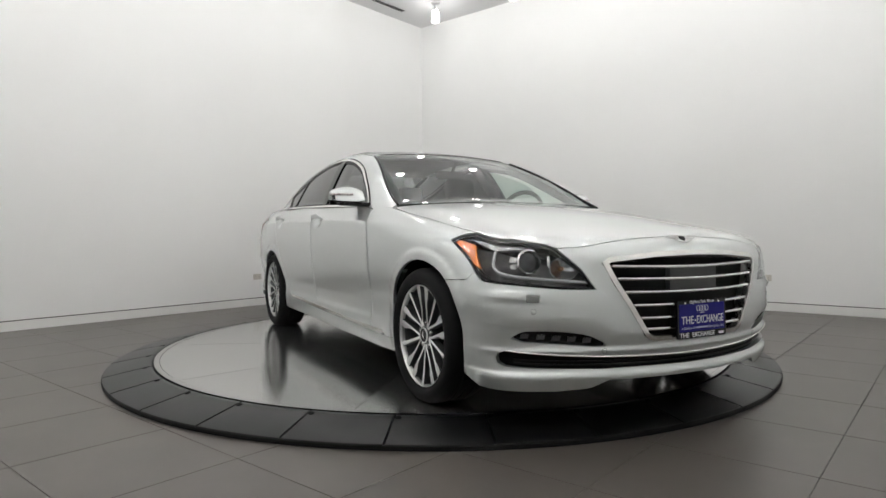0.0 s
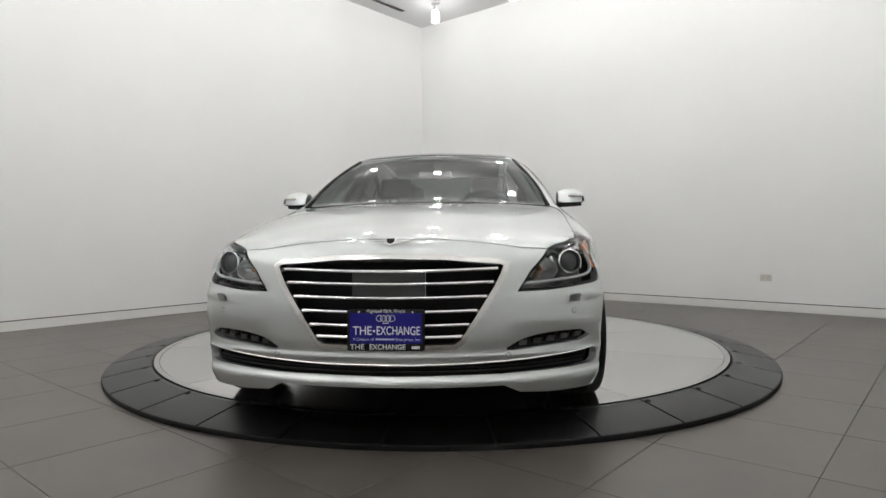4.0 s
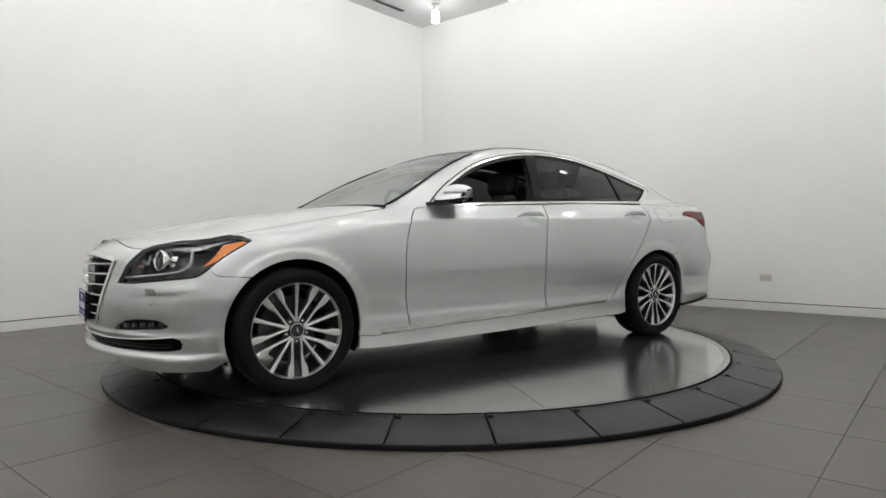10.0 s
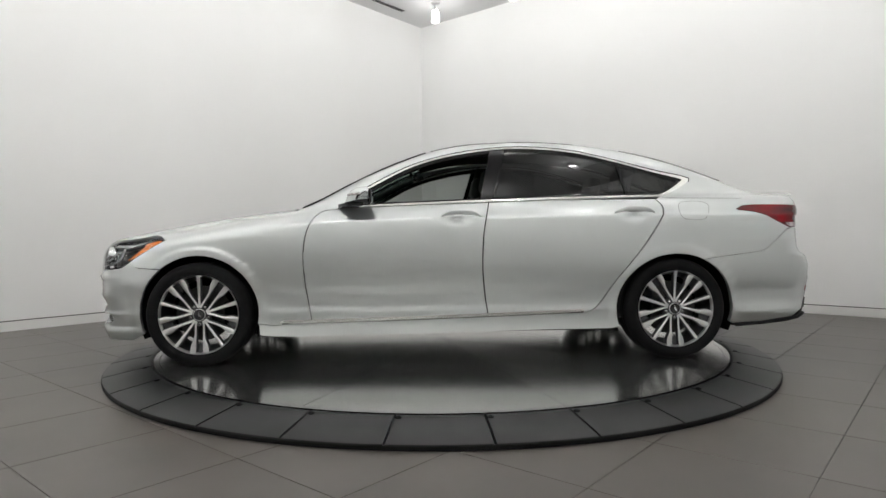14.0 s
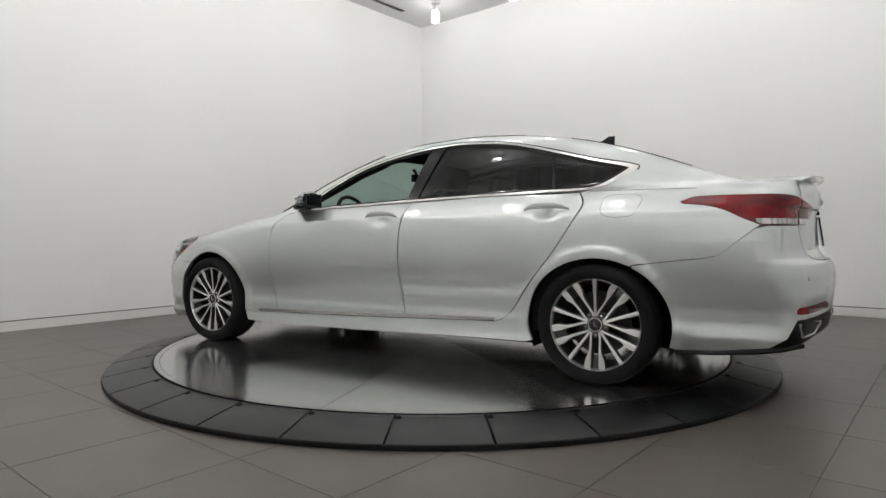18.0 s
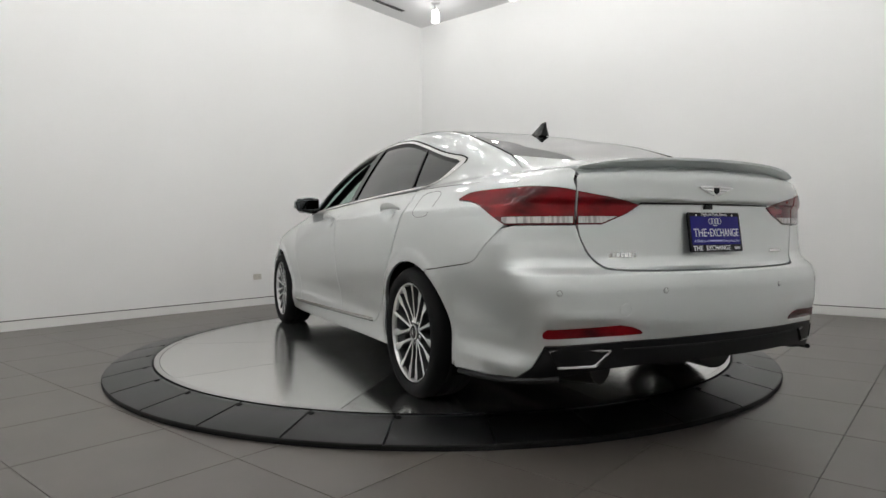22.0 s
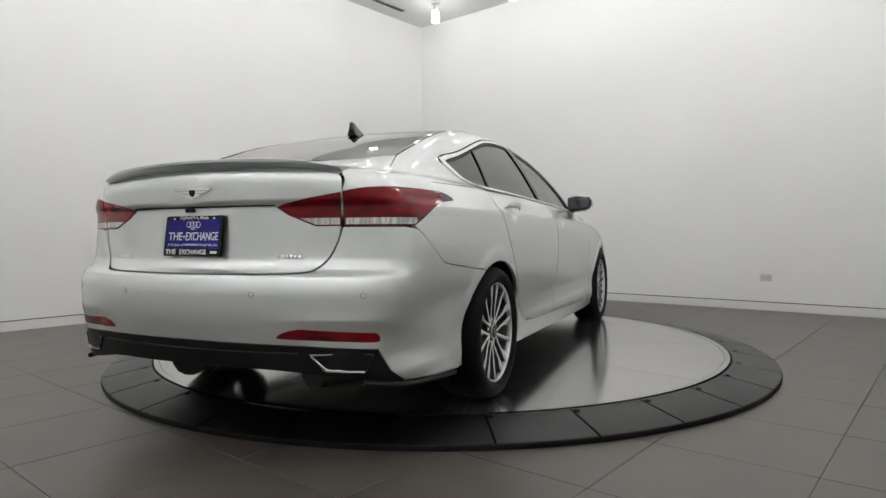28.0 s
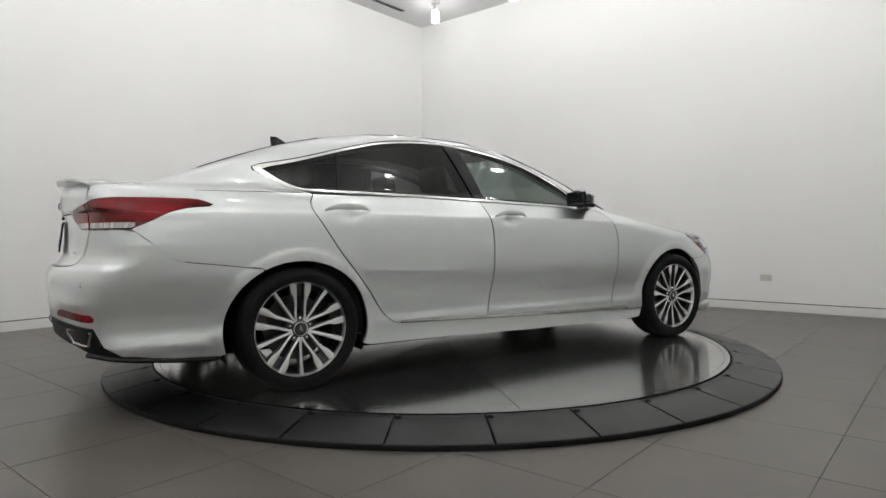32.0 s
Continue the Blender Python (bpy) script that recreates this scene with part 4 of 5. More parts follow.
for y0, y1 in ((.05, .62), (-.58, -.02)):
    pts = [on_skin((0.955 - .05 * abs(y), y, None))[0] + Vector((.02, 0, -.014)) for y in np.linspace(y0, y1, 7)]
    part("wiper", tube(pts, .007, 6), TRIM_BLACK, root)
fin_p = on_skin((-1.29, 0, None))[0]
fin = loft([[(fin_p.x + dx0 + (dx1 - dx0) * k, w * (1 - k * .75) * c, fin_p.z - .012 + hgt * k) for dx0, dx1, c in ((.085, -.045, 0), (.05, -.055, 1), (-.075, -.085, 1), (-.085, -.09, 0), (-.075, -.085, -1), (.05, -.055, -1))]
            for k, w, hgt in ((0, .030, .075), (.3, .026, .075), (.65, .020, .075), (1, .016, .075))])
part("aerial_fin", fin, GLOSS_BLACK, root, "black shark-fin aerial")

# ---- sills, handles, fuel flap, mirrors ----
strip = [(1.015, .262), (.985, .277), (.60, .283), (.0, .297), (-.50, .312), (-.90, .325), (-.925, .318), (-.905, .305), (-.5, .291), (0, .276), (.6, .262), (.95, .254)]
skin("sill_trim", SIDE, strip, SATIN, root, cell=.06, off=.007, depth=.010, both=True, raw=True, label="thin bright sill strip")
for s in (1, -1):
    part("sill_gap", tube([on_skin((x, None, z), s)[0] + Vector((0, s * .002, 0)) for x, z in ((1.0, .253), (.6, .2605), (.3, .267), (0, .2745), (-.25, .2815), (-.5, .2895), (-.75, .298), (-.91, .3035))], .0028, 5), SLOT, root, "dark joint under the doors")


def handle(x0, x1, z, parent, s):
    (pa, na), (pb, nb) = on_skin((x0 + .03, None, z), s), on_skin((x1 - .03, None, z), s)
    ps = []
    for t in np.linspace(0, 1, 9):
        p = pa.lerp(pb, t)
        p.x, p.z = x0 + (x1 - x0) * t, z + .004 * math.sin(math.pi * t)
        ps.append((p, na))
    secs = []
    for i, (p, n) in enumerate(ps):
        t = i / 8
        k = math.sin(math.pi * min(max(t, .03), .97)) ** .45
        h, o = .0165 * k, .008 + .026 * min(1, math.sin(math.pi * t) * 1.8)
        up = Vector((0, 0, 1))
        c = p + n * o
        secs.append([c + up * (h * b) + n * (a * .009 * k) for a, b in ((0, 1), (.8, .75), (1, 0), (.8, -.75), (0, -1), (-.7, -.6), (-1, 0), (-.7, .6))])
    bm = loft(secs)
    ob = part("handle", bm, PAINT, parent, "body-coloured pull handle")
    return ob


for i, s in enumerate((1, -1)):
    handle(-.003, -.252, .914, fd[i], s)
    handle(-1.110, -1.372, .934, rd[i], s)
fuel = flowing([(-1.545, 0, .99), (-1.575, 0, 1.008), (-1.68, 0, 1.012), (-1.735, 0, 1.0), (-1.745, 0, .97), (-1.715, 0, .91), (-1.685, 0, .892), (-1.60, 0, .890), (-1.553, 0, .905), (-1.538, 0, .94), (-1.545, 0, .99)], 2)[:-1]
fuel_uv = [(p[0], p[2]) for p in fuel]
for s in (1, -1):
    # thin dark line running back from the window's rear corner
    part("belt_line", tube([on_skin((x, None, 1.036 + (x + 1.46) * .008), s)[0] for x in np.linspace(-1.46, -2.0, 10)], .0013, 5), SLOT, root)
part("fuel_flap_gap", tube([on_skin((u, None, w))[0] for u, w in fuel_uv + fuel_uv[:1]], .0011, 5), SLOT, root, "thin dark outline of the fuel flap")


def mirror(s):
    arm = new("side_mirror")
    arm.parent = root
    shell, low = [], []
    for t in np.linspace(0, 1, 9):
        y = .852 + .180 * t
        k = math.sin(math.pi * (.12 + .80 * t)) ** .42
        xf, xb = .590 - .085 * t ** 2, .420 + .015 * t
        h0, h1 = .992 + .008 * t, 1.112 - .012 * t * t
        cx, cz, rx, rz = (xf + xb) / 2, (h0 + h1) / 2, (xf - xb) / 2 * (.62 + .38 * k), (h1 - h0) / 2 * k
        ring = []
        for a in np.linspace(0, 2 * math.pi, 20, endpoint=False):
            c, q = math.cos(a), math.sin(a)
            e = .62
            ring.append((cx + rx * math.copysign(abs(c) ** e, c) - (.045 * q * (1 - .5 * t) if c > 0 else 0), s * y, cz + rz * math.copysign(abs(q) ** e, q)))
        shell.append(ring)
    part("core", loft([[(.515 + (x - .515) * .975, y, 1.05 + (z - 1.05) * .97) for x, y, z in r] for r in shell]), GLOSS_BLACK, arm, "black mirror housing")
    part("shell", loft([[(x if x > .445 else .445, y, max(z, 1.022 - .10 * (x - .5))) for x, y, z in r] for r in shell]), PAINT, arm, "silver mirror shell")
    base = [[(x + dx, s * y, z + dz) for dx, dz in ((.05, -.010), (.05, .012), (-.05, .014), (-.055, -.008))] for x, y, z in ((.600, .835, .990), (.585, .875, .990), (.555, .92, .994), (.53, .975, .998))]
    part("base", loft(base), GLOSS_BLACK, arm, "black mirror foot")
    g = box_bm(.424, .432, s * .940 - .076, s * .940 + .076, 1.005, 1.082, bevel=.003)
    part("mirror_glass", g, shader("mirror_glass", (.16, .17, .18), .02, 1.0) if "mirror_glass" not in bpy.data.materials else bpy.data.materials["mirror_glass"], arm)
    part("backing", box_bm(.429, .444, s * .940 - .085, s * .940 + .085, .996, 1.090, bevel=.006), GLOSS_BLACK, arm, "black rear edge")
    part("turn_signal", tube([(.578, s * .920, 1.056), (.552, s * .985, 1.057), (.522, s * 1.018, 1.058), (.490, s * 1.028, 1.058)], .0075, 6), CLEAR_STRIP, arm, "clear turn-signal strip")


mirror(1)
mirror(-1)

def sensor(p, n):
    """A parking sensor: a painted disc in a thin dark ring."""
    ob = part("parking_sensor", lathe([(.0, .0), (.0095, .0), (.0095, .002), (.008, .0028), (.0, .003)], 18, facing(p - n * .001, n)), PAINT, root)
    part("sensor_ring", lathe([(.0098, .0), (.0110, .0), (.0110, .0014), (.0098, .0014)], 18, facing(p - n * .0005, n), True), SLOT, ob)


# ---- nose: grille, lamps, intake ----
g_uv = [NOSE.uv(v) for v in at3(whole(GRILLE))]
grille = skin("grille", NOSE, inset(g_uv, -.004), SATIN, root, holes=[inset(g_uv, .016)], off=.006, cell=.02, depth=.03, raw=True, label="bright grille surround")
for s in (1, -1):
    part("grille_gap", tube([on_skin((None, y + .006, z), s)[0] for x, y, z in GRILLE], .0022, 5), SLOT, root, "dark line round the grille")
skin("grille_back", NOSE, inset(g_uv, -.01), SLOT, grille, off=-.055, cell=.06, depth=0, raw=True)
gw = curve([.36, .38, .49, .60, .69, .73], [.262, .285, .355, .425, .450, .43])
for z in (.668, .614, .559, .504, .450, .404):
    w = float(gw(z)) - .012
    secs = []
    for y in np.linspace(-w, w, 21):
        p, n = on_skin((None, abs(y), z + .006 * (y / .45) ** 2), 1 if y >= 0 else -1)
        c = p - n * .016
        secs.append([c + Vector((dx, 0, dz)) for dx, dz in ((.017, .0005), (.014, .0055), (-.012, .0075), (-.018, .0), (-.012, -.006), (.013, -.0052))])
    part("slat", loft(secs), SLAT, grille, "bright grille bar")
for z0, z1 in ((.618, .664), (.563, .610)):
    secs = [[(x, y, z) for x, z in ((2.325, z0), (2.325, z1), (2.30, z1), (2.30, z0))] for y in (-.145, .145)]
    part("sensor_cover", loft(secs), shader("smoked_panel", (.045, .047, .048), .3) if "smoked_panel" not in bpy.data.materials else bpy.data.materials["smoked_panel"], grille, "dark grey sensor panel")
part("plate_bracket", box_bm(2.32, 2.36, -.14, .14, .37, .51, bevel=.004), TRIM_BLACK, grille)

INTK = [NOSE.uv(v) for v in at3(whole(INTAKE))]
intake = skin("air_intake", NOSE, inset(INTK, -.01), SLOT, root, off=-.05, cell=.06, depth=0, raw=True, label="black lower air intake")
for z in (.262, .276):
    pts = []
    for y in np.linspace(-.80, .80, 33):
        p, n = on_skin((None, abs(y), z + .012 * (y / .8) ** 4), 1 if y >= 0 else -1)
        pts.append(p - n * .022)
    part("intake_bar", tube(pts, .004, 6), TRIM_BLACK, intake)
pts = []
for y in np.linspace(-.828, .828, 41):
    p, n = on_skin((None, abs(y), .294 + .036 * (abs(y) / .83) ** 3), 1 if y >= 0 else -1)
    pts.append(p + n * .0005)
part("intake_trim", tube(pts, .0036, 6), SATIN, intake, "thin bright strip")
fog_uv = [NOSE.uv(v) for v in at3(FOG)]
fogs = skin("fog_lamp", NOSE, inset(fog_uv, -.006), GLOSS_BLACK, root, off=-.022, cell=.06, depth=0, raw=True, both=True, label="slim black running lamp with five cells")
for i, s in enumerate((1, -1)):
    for k in range(5):
        y = .535 + .058 * k
        p, n = on_skin((None, y, .368 + .0045 * k), s)
        m = facing(p - n * .020, n)
        part("lamp_cell", placed(extruded([(-.020, -.010), (.014, -.010), (.020, .011), (-.014, .011)], .012, .003), m), FOG_CELL, fogs[i], "clear lamp cell")

HEAD = HEAD_TOP + HEAD_IN[:1] + HEAD_BOT + HEAD_LOW[::-1][1:]
h_uv = [NOSE.uv(v) for v in at3(HEAD)]
heads = skin("headlamp", NOSE, inset(h_uv, -.004), HOUSING, root, off=-.085, cell=.05, depth=0, raw=True, both=True, label="dark headlamp housing behind a clear lens")
skin("bezel", NOSE, inset(h_uv, .001), GLOSS_BLACK, heads, holes=[inset(h_uv, .012)], off=-.008, cell=.025, depth=.03, raw=True, both=True)
skin("lens", NOSE, inset(h_uv, .002), LENS, heads, off=0, cell=.025, depth=.0, raw=True, both=True, label="clear lens")
top_uv = [NOSE.uv(v) for v in at3(HEAD_TOP)]
top_uv = top_uv[:-2]
brow = [(u, v - .004) for u, v in top_uv] + [(u, v - .012 - .026 * math.sin(math.pi * (k + .8) / (len(top_uv) + .4))) for k, (u, v) in reversed(list(enumerate(top_uv)))]
skin("upper_reflector", NOSE, brow, LAMP_SILVER, heads, off=-.020, cell=.02, depth=.012, raw=True, both=True, label="silver band along the lamp's upper edge")
amber = [NOSE.uv(v) for v in ((1.968, .888, .664), (1.915, .880, .722), (1.885, .870, .764), (1.80, .878, .785), (1.728, .886, .789), (1.80, .895, .742), (1.87, .893, .700))]
skin("side_marker", NOSE, amber, AMBER, heads, off=-.012, cell=.04, depth=.01, raw=True, both=True, label="amber side marker")
for i, s in enumerate((1, -1)):
    p, n = on_skin((None, .738, .694), s)
    n = (n + Vector((1.2, 0, 0))).normalized()
    m = facing(p - n * .060, n)
    r = .041
    part("reflector", lathe([(r * .96, .0), (r * 1.04, .034), (r * 1.12, .042), (r * 1.24, .038), (r * 1.26, .020), (r * 1.0, -.006)], 32, m, True), CHROME, heads[i], "bright ring round the projector")
    part("projector", lathe([(r * .98, .012), (r * .92, .022), (r * .6, .032), (.0, .036)], 28, m), PROJ, heads[i])
    for dy, dz, w, h in ((.056, .018, .034, .026), (.062, -.018, .026, .020), (-.066, .006, .012, .050)):
        q, k = on_skin((None, .738 + dy, .694 + dz), s)
        part("lamp_fin", placed(box_bm(-w / 2, w / 2, -h / 2, h / 2, -.012, 0, bevel=.004), facing(q - k * .034, k)), LAMP_SILVER, heads[i], "silver trim block")
    p, n = on_skin((None, .615, .664), s)
    n = (n + Vector((.9, 0, 0))).normalized()
    m = facing(p - n * .058, n)
    part("bulb_bowl", lathe([(.012, -.014), (.030, -.004), (.046, .014), (.056, .034), (.058, .034), (.048, .010), (.030, -.010), (.012, -.020)], 24, m @ Matrix.Diagonal((1.15, .82, 1, 1)), True), LAMP_SILVER, heads[i], "bright bowl round the turn-signal bulb")
    part("turn_bulb", lathe([(.0, -.016), (.009, -.014), (.010, .004), (.007, .014), (.0, .017)], 18, m), AMBER_GLASS, heads[i], "amber bulb")
    fin_line = [on_skin(v, s) for v in [(2.255, .535, .607), (2.215, .631, .613), (2.136, .760, .626), (2.06, .830, .640), (2.02, .848, .668), (2.0, .840, .705), (1.99, .822, .745)]]
    line_ = flowing([tuple(p - n * .020) for p, n in fin_line], 3)
    part("light_guide", tube(line_, .0075, 8), GUIDE, heads[i], "clear light guide")

for s in (1, -1):
    p, n = on_skin((None, .746, .544), s)
    part("washer_cover", placed(extruded([(-.024, -.015), (.024, -.015), (.026, .010), (.020, .016), (-.020, .016), (-.026, .010)], .004, .002), facing(p - n * .001, n)), PAINT, root)
    part("washer_gap", placed(tube([(-.025, -.016, 0), (.025, -.016, 0), (.027, .011, 0), (.021, .017, 0), (-.021, .017, 0), (-.027, .011, 0), (-.025, -.016, 0)], .0008, 5), facing(p + n * .0015, n)), SLOT, root)
    for v in ((None, .742, .490), (None, .47, .325)):
        p, n = on_skin(v, s)
        sensor(p, n)
wing = [(0, .022), (.020, .025), (.10, .024), (.135, .018), (.112, .006), (.065, -.012), (.024, -.026), (0, -.034)]
wing_full = wing + [(-x, y) for x, y in reversed(wing[1:-1])]


def badge(m, k, parent):
    b = part("badge", placed(extruded([(x * k, y * k) for x, y in wing_full], .006, .002), m), BADGE, parent, "winged chrome badge")
    for q in (-1, 1):
        for y0, x1 in ((.0110, .112), (-.0040, .078)):
            part("badge_groove", placed(box_bm(min(q * .030, q * x1) * k, max(q * .030, q * x1) * k, (y0 - .0018) * k, (y0 + .0018) * k, .0050, .0066), m), SENSOR_GREY, b)
    part("badge_centre", placed(extruded([(-.022 * k, .016 * k), (.022 * k, .016 * k), (.019 * k, -.008 * k), (0, -.022 * k), (-.019 * k, -.008 * k)], .009, .002), m), GLOSS_BLACK, b)


p, n = on_skin((None, 0, .772))
badge(facing(p + n * .006, (n + Vector((.35, 0, 0))).normalized()), .78, root)

# ---- tail ----
TAILLAMP = TAIL_TOP + TAIL_LOW + [(-2.319, .832, .839), (-2.36, .77, .839), (-2.426, .630, .839)]
TAIL_IN = [(-2.437, .6255, .969), (-2.47, .49, .946), (-2.508, .366, .918), (-2.476, .419, .881), (-2.454, .525, .838), (-2.430, .6255, .838)]
for pts, par, nm, lab in ((TAILLAMP, root, "tail_lamp", "red tail lamp with a clear lower strip"), (TAIL_IN, root, "lid_lamp", "red lamp on the boot lid")):
    uv = inset([TAIL.uv(v) for v in at3(pts)], .001)
    red = half_plane(inset(uv, .0035), 1, .8735, 1)
    lift = .002 if nm == "lid_lamp" else .0005
    base = skin(nm, TAIL, uv, RED_DARK, par, off=lift, cell=.02, depth=.012, raw=True, both=True, label=lab)
    skin("red_lens", TAIL, red, RED, base, off=lift + .0025, cell=.02, depth=.004, raw=True, both=True)
    low = half_plane(half_plane(inset(uv, .006), 1, .8710, -1), 1, .8455, 1)
    if nm == "tail_lamp":
        low = half_plane(low, 0, TAIL.uv((-2.27, .858, .85))[0], -1)
    skin("clear_strip", TAIL, low, CLEAR_STRIP, base, off=lift + .0025, cell=.02, depth=.004, raw=True, both=True, label="clear ribbed strip")

# diffuser, tail pipes, reflectors
DIFF = [(-2.612, 0, .396), (-2.54, .5, .391), (-2.452, .782, .379), (-2.40, .812, .296), (-2.335, .832, .246), (-2.12, None, .221), (-1.915, None, .210), (-1.91, None, .196), (-2.12, None, .204), (-2.33, None, .222), (-2.42, .79, .245), (-2.47, .70, .268), (-2.50, .60, .285), (-2.53, .54, .290), (-2.58, .40, .298), (-2.60, 0, .300)]
diff = skin("diffuser", TAIL, whole(DIFF), TRIM_BLACK, root, cell=.04, off=-.003, depth=.05, label="black lower bumper trim")
pts = []
for y in np.linspace(-.50, .50, 21):
    q_ = cast([(-3.2, abs(y), .365)], [(1., 0., 0.)])[0]
    pts.append(Vector((q_[0] - .004, y, .365)))
part("diffuser_rib", tube(pts, .004, 6), TRIM_BLACK, diff)
lip = []
for v in [(-1.93, None, .203), (-2.1, None, .212), (-2.28, None, .228), (-2.38, None, .243)]:
    lip.append(on_skin(v))
for s in (1, -1):
    part("lip", tube([Vector((p.x, s * (p.y + .006), p.z)) for p, n in lip] + [Vector((-2.47, s * .735, .258))], .012, 6), TRIM_BLACK, diff)


def rear_point(y, z):
    p = cast([(-3.2, y, z)], [(1., 0., 0.)])
    return Vector(p[0]), Vector(normal_at(p)[0])


for s in (1, -1):
    corners = [(.776, .368), (.548, .366), (.602, .300), (.746, .296)]
    ring_o, ring_i, ring_b = [], [], []
    cy, cz = .672, .332
    for y, z in corners:
        p, n = rear_point(y, z)
        ring_o.append(Vector((p.x - .010, s * y, z)))
        ring_i.append(Vector((p.x - .004, s * (cy + (y - cy) * .92), cz + (z - cz) * .78)))
        ring_b.append(Vector((p.x + .05, s * (cy + (y - cy) * .87), cz + (z - cz) * .66)))
    back = [Vector((p.x + .03, p.y, p.z)) for p in ring_o]
    bm = bmesh.new()
    rr = [[bm.verts.new(p) for p in r] for r in (back, ring_o, ring_i, ring_b)]
    for a, b in zip(rr, rr[1:]):
        for k in range(4):
            bm.faces.new((a[k], a[(k + 1) % 4], b[(k + 1) % 4], b[k]))
    bmesh.ops.recalc_face_normals(bm, faces=bm.faces)
    bmesh.ops.bevel(bm, geom=list(bm.edges), offset=.004, segments=2, affect="EDGES")
    pipe = part("tail_pipe", smooth_bm(bm), PIPE, root, "bright trapezoid tail pipe trim")
    bm = bmesh.new()
    bm.faces.new([bm.verts.new(p) for p in ring_b])
    part("pipe_inside", bm, SLOT, pipe)
REFL = [(-2.452, .793, .436), (-2.46, .782, .446), (-2.565, .517, .459), (-2.578, .470, .450), (-2.582, .440, .438), (-2.585, .428, .428), (-2.584, .434, .422), (-2.565, .50, .419), (-2.459, .780, .411), (-2.452, .792, .414), (-2.450, .796, .424)]
r_uv = [TAIL.uv(v) for v in at3(REFL)]
skin("rear_reflector", TAIL, r_uv, RED, root, off=.004, cell=.02, depth=.012, raw=True, both=True, label="slim red reflector")
for s in (1, -1):
    for y in (.75, .332):
        p, n = rear_point(y, .584)
        p.y, n.y = p.y * s, n.y * s
        sensor(p, n)
p, n = rear_point(.50, .515)
part("tow_cover", lathe([(.022, .0), (.026, .0), (.026, .0015), (.022, .0015)], 24, facing(p, n), True), PAINT, root)

# spoiler on the boot edge
secs = []
for y in np.linspace(-.628, .628, 29):
    k = 1 - (abs(y) / .63) ** 5
    xl = float(rear_point(abs(y), 1.020)[0].x)
    xr, xf = xl - .018 * k, xl + .27 - .06 * (1 - k)
    zf, zm, ze = [float(c[2]) for c in at3([(xf, abs(y), None), ((xf + xl) / 2, abs(y), None), (xl + .05, abs(y), None)])]
    zt = ze + .004 + .022 * k
    secs.append([(xf, y, zf + .001), ((xf + xl) / 2, y, (zf + zt) / 2 + .006 * k), (xr + .02, y, zt), (xr, y, zt - .004), (xr + .002, y, zt - .008 - .006 * k),
                 (xl + .012, y, zt - .012 - .008 * k), (xl + .06, y, ze - .022), ((xf + xl) / 2, y, zm - .02)])
part("spoiler", loft(secs), PAINT, lid, "low silver boot spoiler")
p, n = rear_point(0, .978)
badge(facing(p + n * .001, n), .75, root)
# the shade of the lid's undercut is drawn as a black bar
part("lid_undercut_shade", tube([rear_point(abs(y), .922)[0] + Vector((-.0015, (y - abs(y)), 0)) for y in np.linspace(-.375, .375, 25)], .0042, 6), SLOT, lid, "dark line drawn for the shade under the boot edge")
part("rear_camera", placed(box_bm(-.022, .022, -.012, .006, -.005, .012, bevel=.004), facing(*rear_point(.03, .912))), GLOSS_BLACK, lid, "small black camera")


def strokes(m, width, height, count, parent):
    """Raised chrome strokes where small badge letters stand."""
    step = width / count
    for k in range(count):
        x = -width / 2 + step * (k + .5)
        part("badge_stroke", placed(box_bm(x - step * .36, x + step * .36, -height / 2, height / 2, 0, .003, bevel=.001, seg=1), m), BADGE, parent)


p, n = rear_point(.455, .720)
strokes(facing(p, n), .125, .020, 7, lid)
p, n = rear_point(.415, .725)
p.y, n.y = -p.y - .02, -n.y
strokes(facing(p, n), .105, .014, 6, lid)


